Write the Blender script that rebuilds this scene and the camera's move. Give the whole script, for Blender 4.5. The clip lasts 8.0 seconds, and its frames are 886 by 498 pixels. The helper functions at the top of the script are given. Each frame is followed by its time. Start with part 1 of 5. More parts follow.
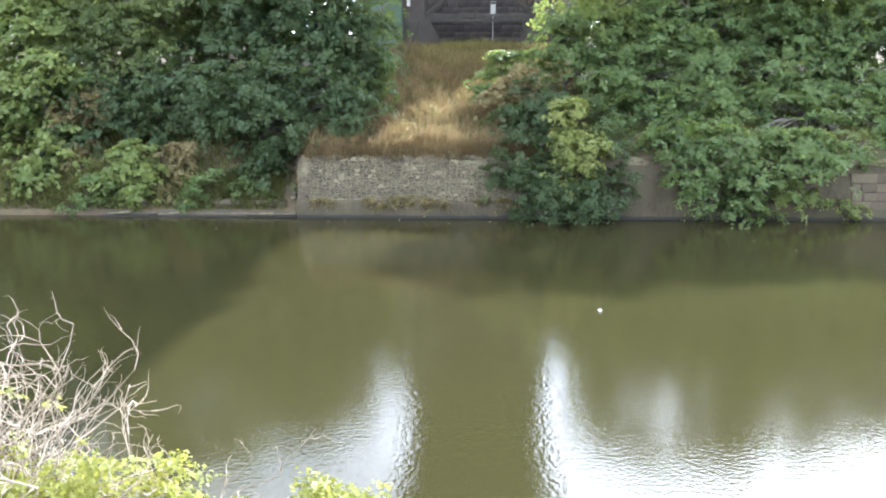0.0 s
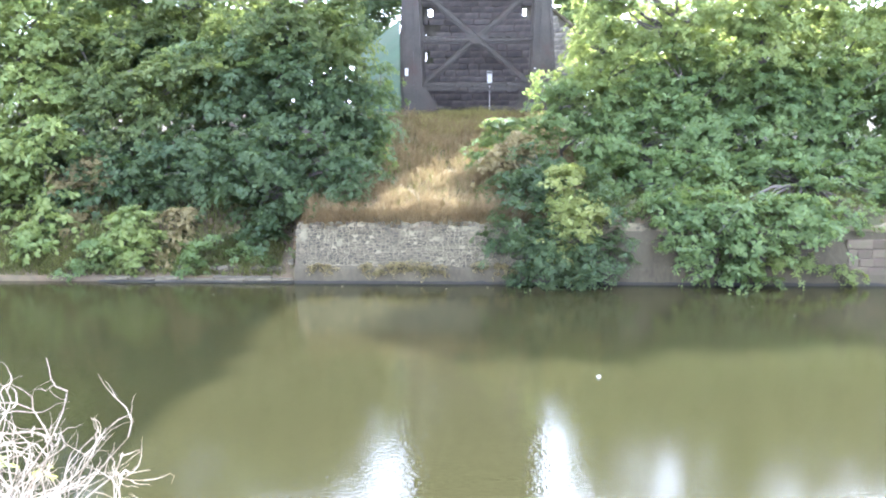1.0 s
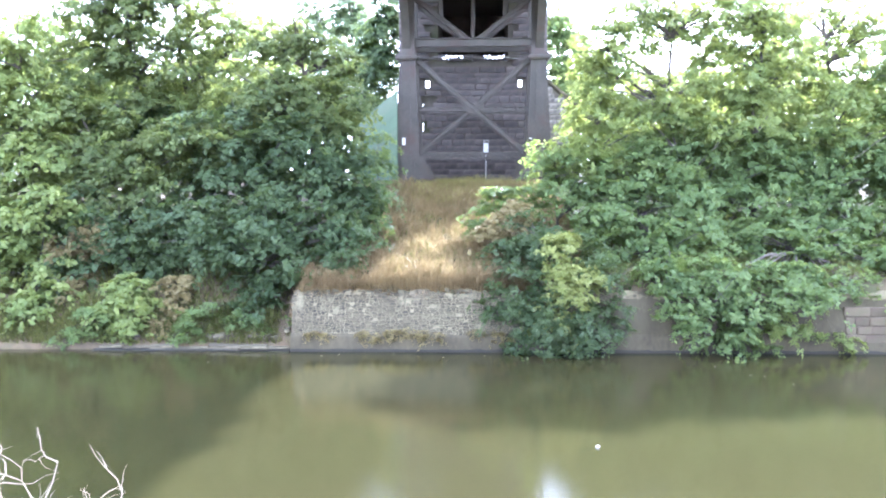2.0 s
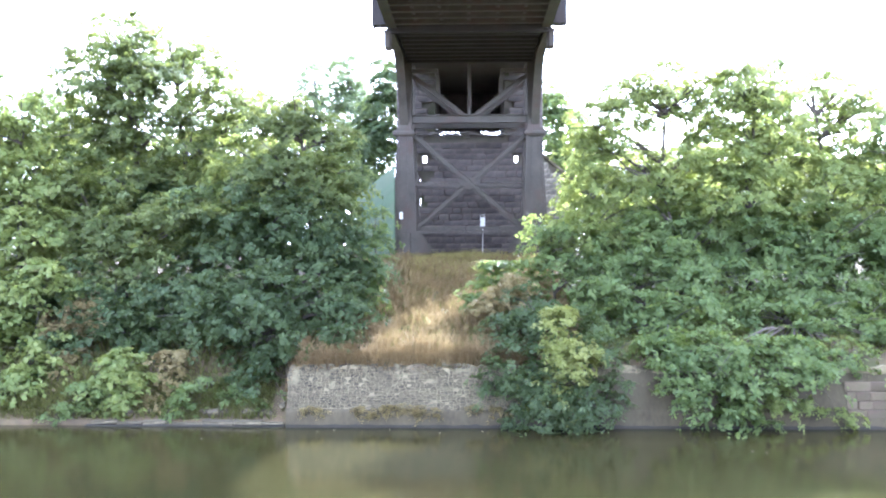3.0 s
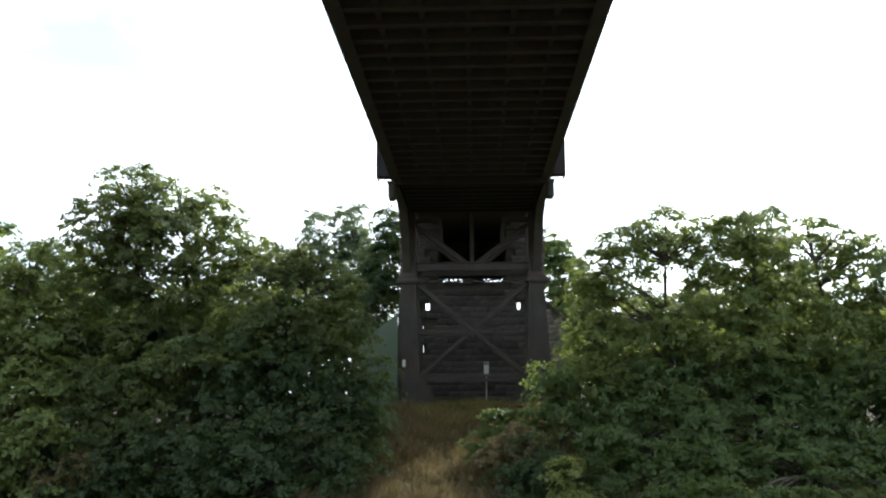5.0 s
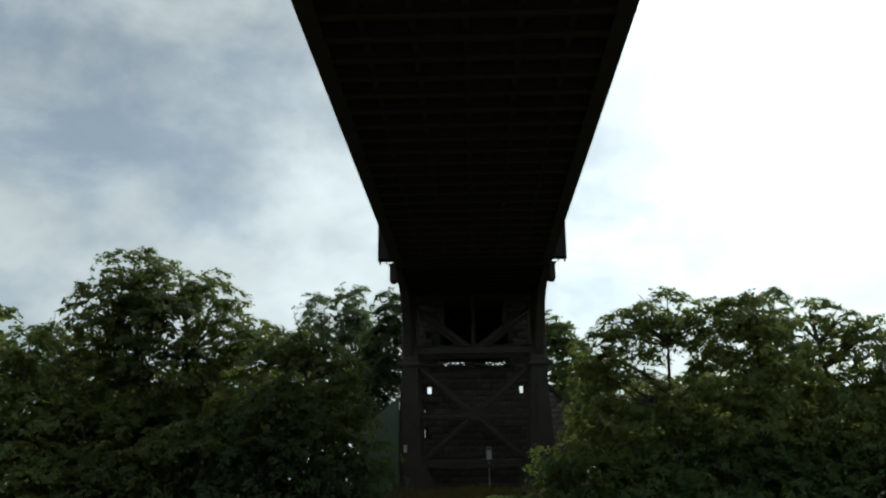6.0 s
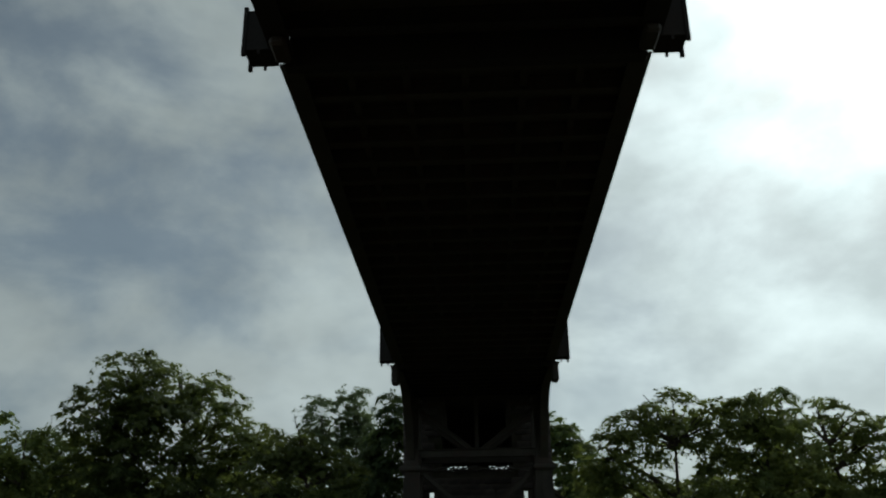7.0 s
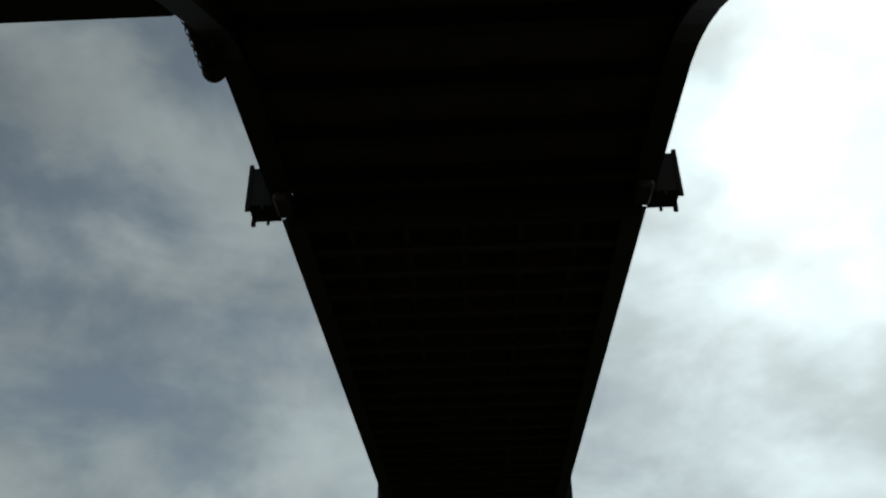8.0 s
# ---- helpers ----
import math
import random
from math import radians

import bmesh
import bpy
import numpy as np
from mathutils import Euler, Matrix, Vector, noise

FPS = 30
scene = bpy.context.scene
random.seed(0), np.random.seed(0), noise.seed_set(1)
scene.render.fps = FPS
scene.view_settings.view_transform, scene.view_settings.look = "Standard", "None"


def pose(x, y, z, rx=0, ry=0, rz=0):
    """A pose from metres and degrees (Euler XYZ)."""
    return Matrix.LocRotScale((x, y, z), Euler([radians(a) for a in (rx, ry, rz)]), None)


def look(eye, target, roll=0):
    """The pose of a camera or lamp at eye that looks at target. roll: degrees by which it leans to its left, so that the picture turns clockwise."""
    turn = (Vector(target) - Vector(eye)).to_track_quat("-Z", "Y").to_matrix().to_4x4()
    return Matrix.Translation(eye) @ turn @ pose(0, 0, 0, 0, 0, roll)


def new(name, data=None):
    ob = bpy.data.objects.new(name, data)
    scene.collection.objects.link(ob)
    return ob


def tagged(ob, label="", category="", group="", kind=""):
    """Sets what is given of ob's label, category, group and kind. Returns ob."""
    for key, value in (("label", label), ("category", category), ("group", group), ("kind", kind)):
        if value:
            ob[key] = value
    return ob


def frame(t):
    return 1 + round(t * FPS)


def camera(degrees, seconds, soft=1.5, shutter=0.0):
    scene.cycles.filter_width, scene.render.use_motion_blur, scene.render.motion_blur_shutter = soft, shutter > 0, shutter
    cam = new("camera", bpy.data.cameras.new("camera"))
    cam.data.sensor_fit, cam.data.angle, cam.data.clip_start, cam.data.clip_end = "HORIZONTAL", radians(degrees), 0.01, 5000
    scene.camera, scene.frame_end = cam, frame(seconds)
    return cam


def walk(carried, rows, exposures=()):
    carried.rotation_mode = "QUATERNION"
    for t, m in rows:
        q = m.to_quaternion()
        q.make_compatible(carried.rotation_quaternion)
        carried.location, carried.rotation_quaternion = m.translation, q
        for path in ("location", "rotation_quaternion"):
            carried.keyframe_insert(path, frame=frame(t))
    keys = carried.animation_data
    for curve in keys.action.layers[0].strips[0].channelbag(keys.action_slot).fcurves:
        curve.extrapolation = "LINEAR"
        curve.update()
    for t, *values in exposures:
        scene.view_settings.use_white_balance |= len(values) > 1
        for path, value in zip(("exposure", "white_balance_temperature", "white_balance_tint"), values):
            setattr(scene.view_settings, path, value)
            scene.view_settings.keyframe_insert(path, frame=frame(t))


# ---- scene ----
EXPOSURES = [(0.0, 2.65, 5400, 12), (1.0, 3.45, 5000, 18), (1.6, 3.58, 4900, 20), (3.0, 3.3, 4950, 20), (3.8, 2.6, 5100, 15), (4.5, 1.5, 5400, 10), (5.8, -1.0, 5700, -1), (6.5, -1.62, 5700, -5), (7.0, -2.02, 5700, -6), (8.0, -2.13, 5700, -4)]
PATH = [
    (0.0, pose(0.08, 0, 9.0, 76.25, 0.17, 2.38)),
    (0.5, pose(0.08, 0, 9.0, 78.29, 0.18, 2.32)),
    (1.0, pose(0.08, 0, 9.0, 80.54, 0.17, 2.22)),
    (1.5, pose(0.08, 0, 9.0, 82.67, 0.15, 2.13)),
    (3.0, pose(0.08, 0, 9.0, 89.78, 0.15, 1.82)),
    (3.5, pose(0.08, 0, 9.0, 92.11, 0.18, 1.86)),
    (4.0, pose(0.08, 0, 9.0, 94.64, 0.18, 1.89)),
    (4.5, pose(0.08, 0, 9.0, 96.96, 0.24, 1.95)),
    (6.0, pose(0.08, 0, 9.0, 104.77, 0.50, 2.16)),
    (6.5, pose(0.08, 0, 9.0, 107.80, 0.57, 2.23)),
    (7.0, pose(0.08, 0, 9.0, 111.34, 0.77, 2.37)),
    (7.5, pose(0.08, 0, 9.0, 115.49, 0.70, 2.36)),
    (8.0, pose(0.08, 0, 9.0, 121.27, 0.90, 2.40)),
]
cam = camera(53.6, 8.0, soft=2.1)
walk(cam, PATH, EXPOSURES)

# ---- sky and sun ----
SUN_AZ, SUN_EL = radians(28), radians(37)          # azimuth from +y towards +x
SUN_WAY = Vector((math.sin(SUN_AZ) * math.cos(SUN_EL), math.cos(SUN_AZ) * math.cos(SUN_EL), math.sin(SUN_EL)))


def make_world():
    world = bpy.data.worlds.new("hazy_sky")
    scene.world = world
    world.use_nodes = True
    nt = world.node_tree
    nt.nodes.clear()
    N, L = nt.nodes.new, nt.links.new
    sky = N("ShaderNodeTexSky")
    sky.sky_type, sky.sun_disc = "NISHITA", False
    sky.sun_elevation, sky.sun_rotation = SUN_EL, SUN_AZ
    sky.air_density, sky.dust_density, sky.ozone_density = 1.0, 2.0, 1.5
    tex = N("ShaderNodeTexCoord")
    # heaped cloud layer, flattened towards the horizon
    com = N("ShaderNodeMapping"); com.inputs["Scale"].default_value = (1.0, 1.0, 1.6)
    com.inputs["Location"].default_value = (0.4, 0.0, 0.2)
    L(tex.outputs["Generated"], com.inputs["Vector"])
    n1 = N("ShaderNodeTexNoise")
    n1.inputs["Scale"].default_value, n1.inputs["Detail"].default_value = 4.6, 7
    n1.inputs["Roughness"].default_value, n1.inputs["Distortion"].default_value = 0.54, 0.2
    L(com.outputs[0], n1.inputs["Vector"])
    ramp = N("ShaderNodeMapRange"); ramp.interpolation_type = "SMOOTHSTEP"
    ramp.inputs["From Min"].default_value, ramp.inputs["From Max"].default_value = 0.34, 0.64
    ramp.inputs["To Min"].default_value = 0.3
    L(n1.outputs[0], ramp.inputs["Value"])
    # clouds carry the sky's own brightness, whitened
    bw = N("ShaderNodeRGBToBW"); L(sky.outputs[0], bw.inputs[0])
    n2 = N("ShaderNodeTexNoise")
    n2.inputs["Scale"].default_value, n2.inputs["Detail"].default_value = 6.5, 6
    L(com.outputs[0], n2.inputs["Vector"])
    gain = N("ShaderNodeMapRange")
    gain.inputs["To Min"].default_value, gain.inputs["To Max"].default_value = 1.35, 2.75
    gain.inputs["From Min"].default_value, gain.inputs["From Max"].default_value = 0.3, 0.7
    L(n2.outputs[0], gain.inputs["Value"])
    mul = N("ShaderNodeMath"); mul.operation = "MULTIPLY"
    L(bw.outputs[0], mul.inputs[0]); L(gain.outputs[0], mul.inputs[1])
    even = N("ShaderNodeMath"); even.operation = "MULTIPLY_ADD"     # cloud cover evens the light out
    even.inputs[1].default_value, even.inputs[2].default_value = 0.65, 5.0
    L(mul.outputs[0], even.inputs[0])
    tint = N("ShaderNodeMix"); tint.data_type = "RGBA"; tint.blend_type = "MULTIPLY"; tint.inputs["Factor"].default_value = 1
    L(even.outputs[0], tint.inputs["A"]); tint.inputs["B"].default_value = (1.0, 0.98, 0.94, 1)
    mix = N("ShaderNodeMix"); mix.data_type = "RGBA"
    L(ramp.outputs[0], mix.inputs["Factor"]); L(sky.outputs[0], mix.inputs["A"]); L(tint.outputs["Result"], mix.inputs["B"])
    haze = N("ShaderNodeHueSaturation"); haze.inputs["Saturation"].default_value = 0.88
    L(mix.outputs["Result"], haze.inputs["Color"])
    bg = N("ShaderNodeBackground"); bg.inputs["Strength"].default_value = 0.15
    L(haze.outputs["Color"], bg.inputs["Color"])
    out = N("ShaderNodeOutputWorld"); L(bg.outputs[0], out.inputs[0])


make_world()
sun = new("sun", bpy.data.lights.new("sun", "SUN"))
sun.data.energy, sun.data.angle, sun.data.color = 3.9, radians(1.3), (1.0, 0.93, 0.82)
sun.matrix_world = look(SUN_WAY * 200, (0, 0, 0))


# ---- materials ----
def material(name, low, high, scale=1.0, rough=0.8, metal=0.0, fine=0.25, bump=0.3, spots=None, spot_scale=0.5, vary=0.0, stretch=(1, 1, 1), island=0.0):
    """Two-scale noise colour between low and high, patches of a third colour, bump; vary: by object, island: by mesh island."""
    m = bpy.data.materials.new(name)
    m.use_nodes = True
    nt = m.node_tree
    N, L = nt.nodes.new, nt.links.new
    b = nt.nodes["Principled BSDF"]
    tc = N("ShaderNodeTexCoord")
    mp = N("ShaderNodeMapping"); mp.inputs["Scale"].default_value = stretch
    L(tc.outputs["Object"], mp.inputs[0])
    n1 = N("ShaderNodeTexNoise"); n1.inputs["Scale"].default_value = scale; n1.inputs["Detail"].default_value = 6
    n2 = N("ShaderNodeTexNoise"); n2.inputs["Scale"].default_value = scale * 9; n2.inputs["Detail"].default_value = 4
    L(mp.outputs[0], n1.inputs["Vector"]); L(mp.outputs[0], n2.inputs["Vector"])
    add = N("ShaderNodeMix"); add.inputs["Factor"].default_value = fine
    L(n1.outputs[0], add.inputs["A"]); L(n2.outputs[0], add.inputs["B"])
    mr = N("ShaderNodeMapRange"); mr.inputs["From Min"].default_value, mr.inputs["From Max"].default_value = 0.3, 0.7
    L(add.outputs["Result"], mr.inputs["Value"])
    mix = N("ShaderNodeMix"); mix.data_type = "RGBA"
    mix.inputs["A"].default_value, mix.inputs["B"].default_value = (*low, 1), (*high, 1)
    L(mr.outputs[0], mix.inputs["Factor"])
    col = mix.outputs["Result"]
    if spots:
        n3 = N("ShaderNodeTexNoise"); n3.inputs["Scale"].default_value = spot_scale; n3.inputs["Detail"].default_value = 5
        L(mp.outputs[0], n3.inputs["Vector"])
        r3 = N("ShaderNodeMapRange"); r3.inputs["From Min"].default_value, r3.inputs["From Max"].default_value = 0.52, 0.66
        L(n3.outputs[0], r3.inputs["Value"])
        m3 = N("ShaderNodeMix"); m3.data_type = "RGBA"; m3.inputs["B"].default_value = (*spots, 1)
        L(r3.outputs[0], m3.inputs["Factor"]); L(col, m3.inputs["A"])
        col = m3.outputs["Result"]
    if vary or island:
        hs = N("ShaderNodeHueSaturation")
        if vary:
            info = N("ShaderNodeObjectInfo"); rnd = info.outputs["Random"]
        else:
            info = N("ShaderNodeNewGeometry"); rnd = info.outputs["Random Per Island"]
        v = N("ShaderNodeMapRange"); k = vary or island
        v.inputs["To Min"].default_value, v.inputs["To Max"].default_value = 1 - k, 1 + k
        L(rnd, v.inputs["Value"]); L(v.outputs[0], hs.inputs["Value"]); L(col, hs.inputs["Color"])
        h = N("ShaderNodeMapRange"); h.inputs["To Min"].default_value, h.inputs["To Max"].default_value = 0.5 - 0.03 * k, 0.5 + 0.03 * k
        L(rnd, h.inputs["Value"]); L(h.outputs[0], hs.inputs["Hue"])
        col = hs.outputs["Color"]
    L(col, b.inputs["Base Color"])
    b.inputs["Roughness"].default_value, b.inputs["Metallic"].default_value = rough, metal
    if bump:
        bp = N("ShaderNodeBump"); bp.inputs["Strength"].default_value = bump; bp.inputs["Distance"].default_value = 0.04
        L(add.outputs["Result"], bp.inputs["Height"]); L(bp.outputs[0], b.inputs["Normal"])
    return m


def leaf_material(name, low, high, shine=(0.35, 0.42, 0.06), through_light=0.5):
    """Leaves: colour varies leaf by leaf and clump by clump, and light passes through."""
    m = bpy.data.materials.new(name)
    m.use_nodes = True
    nt = m.node_tree
    N, L = nt.nodes.new, nt.links.new
    b, out = nt.nodes["Principled BSDF"], nt.nodes["Material Output"]
    geo, tc = N("ShaderNodeNewGeometry"), N("ShaderNodeTexCoord")
    n1 = N("ShaderNodeTexNoise"); n1.inputs["Scale"].default_value = 0.5; n1.inputs["Detail"].default_value = 4
    L(tc.outputs["Object"], n1.inputs["Vector"])
    half = N("ShaderNodeMath"); half.operation = "MULTIPLY"; half.inputs[1].default_value = 0.45
    L(geo.outputs["Random Per Island"], half.inputs[0])
    f = N("ShaderNodeMath"); f.operation = "ADD"; L(half.outputs[0], f.inputs[0]); L(n1.outputs[0], f.inputs[1])
    r = N("ShaderNodeMapRange"); r.inputs["From Min"].default_value, r.inputs["From Max"].default_value = 0.45, 1.0
    L(f.outputs[0], r.inputs["Value"])
    mix = N("ShaderNodeMix"); mix.data_type = "RGBA"
    mix.inputs["A"].default_value, mix.inputs["B"].default_value = (*low, 1), (*high, 1)
    L(r.outputs[0], mix.inputs["Factor"])
    L(mix.outputs["Result"], b.inputs["Base Color"])
    b.inputs["Roughness"].default_value = 0.5
    b.inputs["Specular IOR Level"].default_value = 0.22
    tr = N("ShaderNodeBsdfTranslucent")
    tm = N("ShaderNodeMix"); tm.data_type = "RGBA"; tm.inputs["Factor"].default_value = 0.5; tm.inputs["B"].default_value = (*shine, 1)
    L(mix.outputs["Result"], tm.inputs["A"]); L(tm.outputs["Result"], tr.inputs["Color"])
    ms = N("ShaderNodeMixShader"); ms.inputs[0].default_value = through_light
    L(b.outputs[0], ms.inputs[1]); L(tr.outputs[0], ms.inputs[2]); L(ms.outputs[0], out.inputs["Surface"])
    return m


def water_material():
    """Murky olive canal water with a faint ripple."""
    m = bpy.data.materials.new("canal_water")
    m.use_nodes = True
    nt = m.node_tree
    N, L = nt.nodes.new, nt.links.new
    b = nt.nodes["Principled BSDF"]
    tc = N("ShaderNodeTexCoord")
    n0 = N("ShaderNodeTexNoise"); n0.inputs["Scale"].default_value = 0.09; n0.inputs["Detail"].default_value = 5
    L(tc.outputs["Object"], n0.inputs["Vector"])
    mix = N("ShaderNodeMix"); mix.data_type = "RGBA"
    mix.inputs["A"].default_value, mix.inputs["B"].default_value = (0.020, 0.0185, 0.007, 1), (0.027, 0.0248, 0.0095, 1)
    L(n0.outputs[0], mix.inputs["Factor"]); L(mix.outputs["Result"], b.inputs["Base Color"])
    b.inputs["Roughness"].default_value, b.inputs["IOR"].default_value = 0.04, 1.33
    n1 = N("ShaderNodeTexNoise"); n1.inputs["Scale"].default_value = 8.0; n1.inputs["Detail"].default_value = 3
    n2 = N("ShaderNodeTexNoise"); n2.inputs["Scale"].default_value = 0.5; n2.inputs["Detail"].default_value = 2
    L(tc.outputs["Object"], n1.inputs["Vector"]); L(tc.outputs["Object"], n2.inputs["Vector"])
    b1 = N("ShaderNodeBump"); b1.inputs["Strength"].default_value = 0.27; b1.inputs["Distance"].default_value = 0.02
    b2 = N("ShaderNodeBump"); b2.inputs["Strength"].default_value = 0.1; b2.inputs["Distance"].default_value = 0.05
    L(n1.outputs[0], b1.inputs["Height"]); L(n2.outputs[0], b2.inputs["Height"])
    L(b2.outputs[0], b1.inputs["Normal"]); L(b1.outputs[0], b.inputs["Normal"])
    return m


M_STEEL = material("weathered_black_iron", (0.042, 0.037, 0.03), (0.088, 0.076, 0.06), 0.8, 0.7, 0.0, 0.4, 0.35, spots=(0.07, 0.048, 0.038), spot_scale=0.7)
# darker copy of the iron: shade on the overhead parts is put into its colour
M_STEEL_SHADED = material("shaded_black_iron", (0.016, 0.014, 0.013), (0.036, 0.031, 0.028), 0.8, 0.85, 0.0, 0.4, 0.35, spots=(0.03, 0.022, 0.018), spot_scale=0.7)
M_STONE = material("sooty_sandstone", (0.07, 0.06, 0.055), (0.20, 0.165, 0.14), 0.9, 0.9, 0, 0.35, 0.5, spots=(0.045, 0.04, 0.04), spot_scale=0.35, vary=0.3)
M_RUBBLE = material("grey_rubble_stone", (0.036, 0.03, 0.017), (0.095, 0.081, 0.047), 1.6, 0.92, 0, 0.4, 0.5, vary=0.4, spots=(0.17, 0.148, 0.09), spot_scale=1.1)
M_MORTAR = material("mossy_dark_mortar", (0.07, 0.065, 0.05), (0.15, 0.13, 0.10), 1.2, 0.95, 0, 0.4, 0.6, spots=(0.06, 0.065, 0.03), spot_scale=0.4)
M_LEDGE = material("pale_ledge_stone", (0.038, 0.032, 0.019), (0.095, 0.08, 0.048), 0.9, 0.9, 0, 0.35, 0.5, vary=0.25, spots=(0.18, 0.155, 0.1), spot_scale=1.4)
M_SOIL = material("dry_soil_and_turf", (0.045, 0.035, 0.02), (0.125, 0.09, 0.048), 0.35, 0.95, 0, 0.4, 0.7, spots=(0.055, 0.06, 0.022), spot_scale=0.22)
M_BARK = material("grey_brown_bark", (0.05, 0.04, 0.03), (0.13, 0.11, 0.085), 2.5, 0.9, 0, 0.4, 0.6, stretch=(1, 1, 0.25))
M_FENCE = material("green_fence_paint", (0.055, 0.095, 0.05), (0.09, 0.145, 0.08), 0.7, 0.6, 0, 0.25, 0.15, spots=(0.11, 0.13, 0.085), spot_scale=0.5)
M_TWIG = material("bleached_dead_wood", (0.19, 0.145, 0.10), (0.44, 0.375, 0.29), 6, 0.85, 0, 0.4, 0.3)
M_WATER = water_material()
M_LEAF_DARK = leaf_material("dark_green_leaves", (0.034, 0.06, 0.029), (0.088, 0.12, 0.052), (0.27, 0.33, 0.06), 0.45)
M_LEAF_MID = leaf_material("mid_green_leaves", (0.066, 0.108, 0.045), (0.158, 0.21, 0.08), (0.40, 0.46, 0.08), 0.5)
M_LEAF_OLIVE = leaf_material("olive_green_leaves", (0.058, 0.087, 0.034), (0.14, 0.168, 0.063), (0.40, 0.44, 0.08), 0.5)
M_LEAF_BIRCH = leaf_material("pale_birch_leaves", (0.12, 0.165, 0.09), (0.24, 0.29, 0.16), (0.36, 0.42, 0.16), 0.5)
M_LEAF_LIGHT = leaf_material("light_green_leaves", (0.10, 0.142, 0.046), (0.225, 0.262, 0.09), (0.46, 0.50, 0.10), 0.5)
M_LEAF_YELLOW = leaf_material("yellowing_leaves", (0.15, 0.18, 0.05), (0.30, 0.32, 0.11), (0.42, 0.42, 0.08))
M_LEAF_BROWN = leaf_material("browned_leaves", (0.16, 0.135, 0.06), (0.29, 0.25, 0.12), (0.4, 0.3, 0.1))
M_STRAW = leaf_material("dry_straw_grass", (0.145, 0.102, 0.05), (0.31, 0.235, 0.125), (0.42, 0.32, 0.12), 0.22)
M_GRASS = leaf_material("green_grass", (0.055, 0.07, 0.02), (0.15, 0.155, 0.05), (0.36, 0.34, 0.08), 0.3)
M_RUBBLE_REST = material("grey_rubble_stone_pieces", (0.036, 0.03, 0.017), (0.095, 0.081, 0.047), 1.6, 0.92, 0, 0.4, 0.5, island=0.4, spots=(0.17, 0.148, 0.09), spot_scale=1.1)
M_BLOCK = material("brown_wall_block", (0.07, 0.052, 0.035), (0.15, 0.115, 0.08), 0.9, 0.92, 0, 0.35, 0.5, vary=0.25, spots=(0.10, 0.085, 0.05), spot_scale=0.6)
M_LEAF_NEAR = leaf_material("bright_shrub_leaves", (0.12, 0.145, 0.027), (0.26, 0.27, 0.06), (0.58, 0.55, 0.1))
M_LITTER = material("white_plastic_litter", (0.6, 0.6, 0.56), (0.85, 0.85, 0.82), 8, 0.5, 0, 0.3, 0.2)
M_POINTING = material("pale_mortar", (0.125, 0.106, 0.062), (0.25, 0.215, 0.13), 0.8, 0.95, 0, 0.4, 0.6, spots=(0.10, 0.078, 0.05), spot_scale=0.5)
M_FOOTING = material("silt_stained_footing", (0.034, 0.028, 0.015), (0.09, 0.075, 0.042), 0.7, 0.95, 0, 0.45, 0.8, spots=(0.07, 0.06, 0.035), spot_scale=0.6, stretch=(1, 1, 0.5))
M_FALLEN = material("pale_fallen_leaf", (0.22, 0.19, 0.12), (0.4, 0.35, 0.24), 8, 0.6, 0, 0.3, 0.2)
M_SIGN = material("white_sign_paint", (0.7, 0.68, 0.62), (0.85, 0.84, 0.8), 3, 0.6, 0, 0.3, 0.05)
M_WET = material("wet_dark_stone", (0.009, 0.008, 0.006), (0.024, 0.021, 0.015), 1.5, 0.85, 0, 0.4, 0.5)
M_MEADOW = leaf_material("yellow_green_meadow_grass", (0.17, 0.15, 0.045), (0.38, 0.34, 0.13), (0.45, 0.4, 0.12), 0.3)
M_WING = material("weathered_grey_stone", (0.17, 0.15, 0.12), (0.34, 0.31, 0.26), 0.9, 0.92, 0, 0.35, 0.5, vary=0.25, spots=(0.10, 0.09, 0.075), spot_scale=0.5)


# ---- mesh helpers ----
def mesh_object(name, verts, faces, mat, parent=None, label="", smooth=False):
    me = bpy.data.meshes.new(name)
    me.from_pydata([tuple(v) for v in verts], [], [tuple(f) for f in faces])
    if smooth:
        me.shade_smooth()
    me.materials.append(mat)
    ob = new(name, me)
    if parent is not None:
        ob.parent = parent
    if label:
        ob["label"] = label
    return ob


def part(name, bm, mat, parent, label=""):
    me = bpy.data.meshes.new(name)
    bmesh.ops.recalc_face_normals(bm, faces=bm.faces)
    bm.to_mesh(me)
    bm.free()
    me.materials.append(mat)
    ob = new(name, me)
    ob.parent = parent
    if label:
        ob["label"] = label
    return ob


def empty(name, x, y, z, label, category, group=""):
    ob = new(name)
    ob.location = (x, y, z)
    ob.empty_display_size = 0.3
    return tagged(ob, label, category, group)


def add_box(bm, x0, x1, y0, y1, z0, z1, bevel=0.0):
    """An upright box, its edges broken by a bevel."""
    r = bmesh.ops.create_cube(bm, size=1, matrix=Matrix.LocRotScale(((x0 + x1) / 2, (y0 + y1) / 2, (z0 + z1) / 2), None, (x1 - x0, y1 - y0, z1 - z0)))
    if bevel:
        es = {e for v in r["verts"] for e in v.link_edges}
        bmesh.ops.bevel(bm, geom=list(es), offset=bevel, segments=1, affect="EDGES")


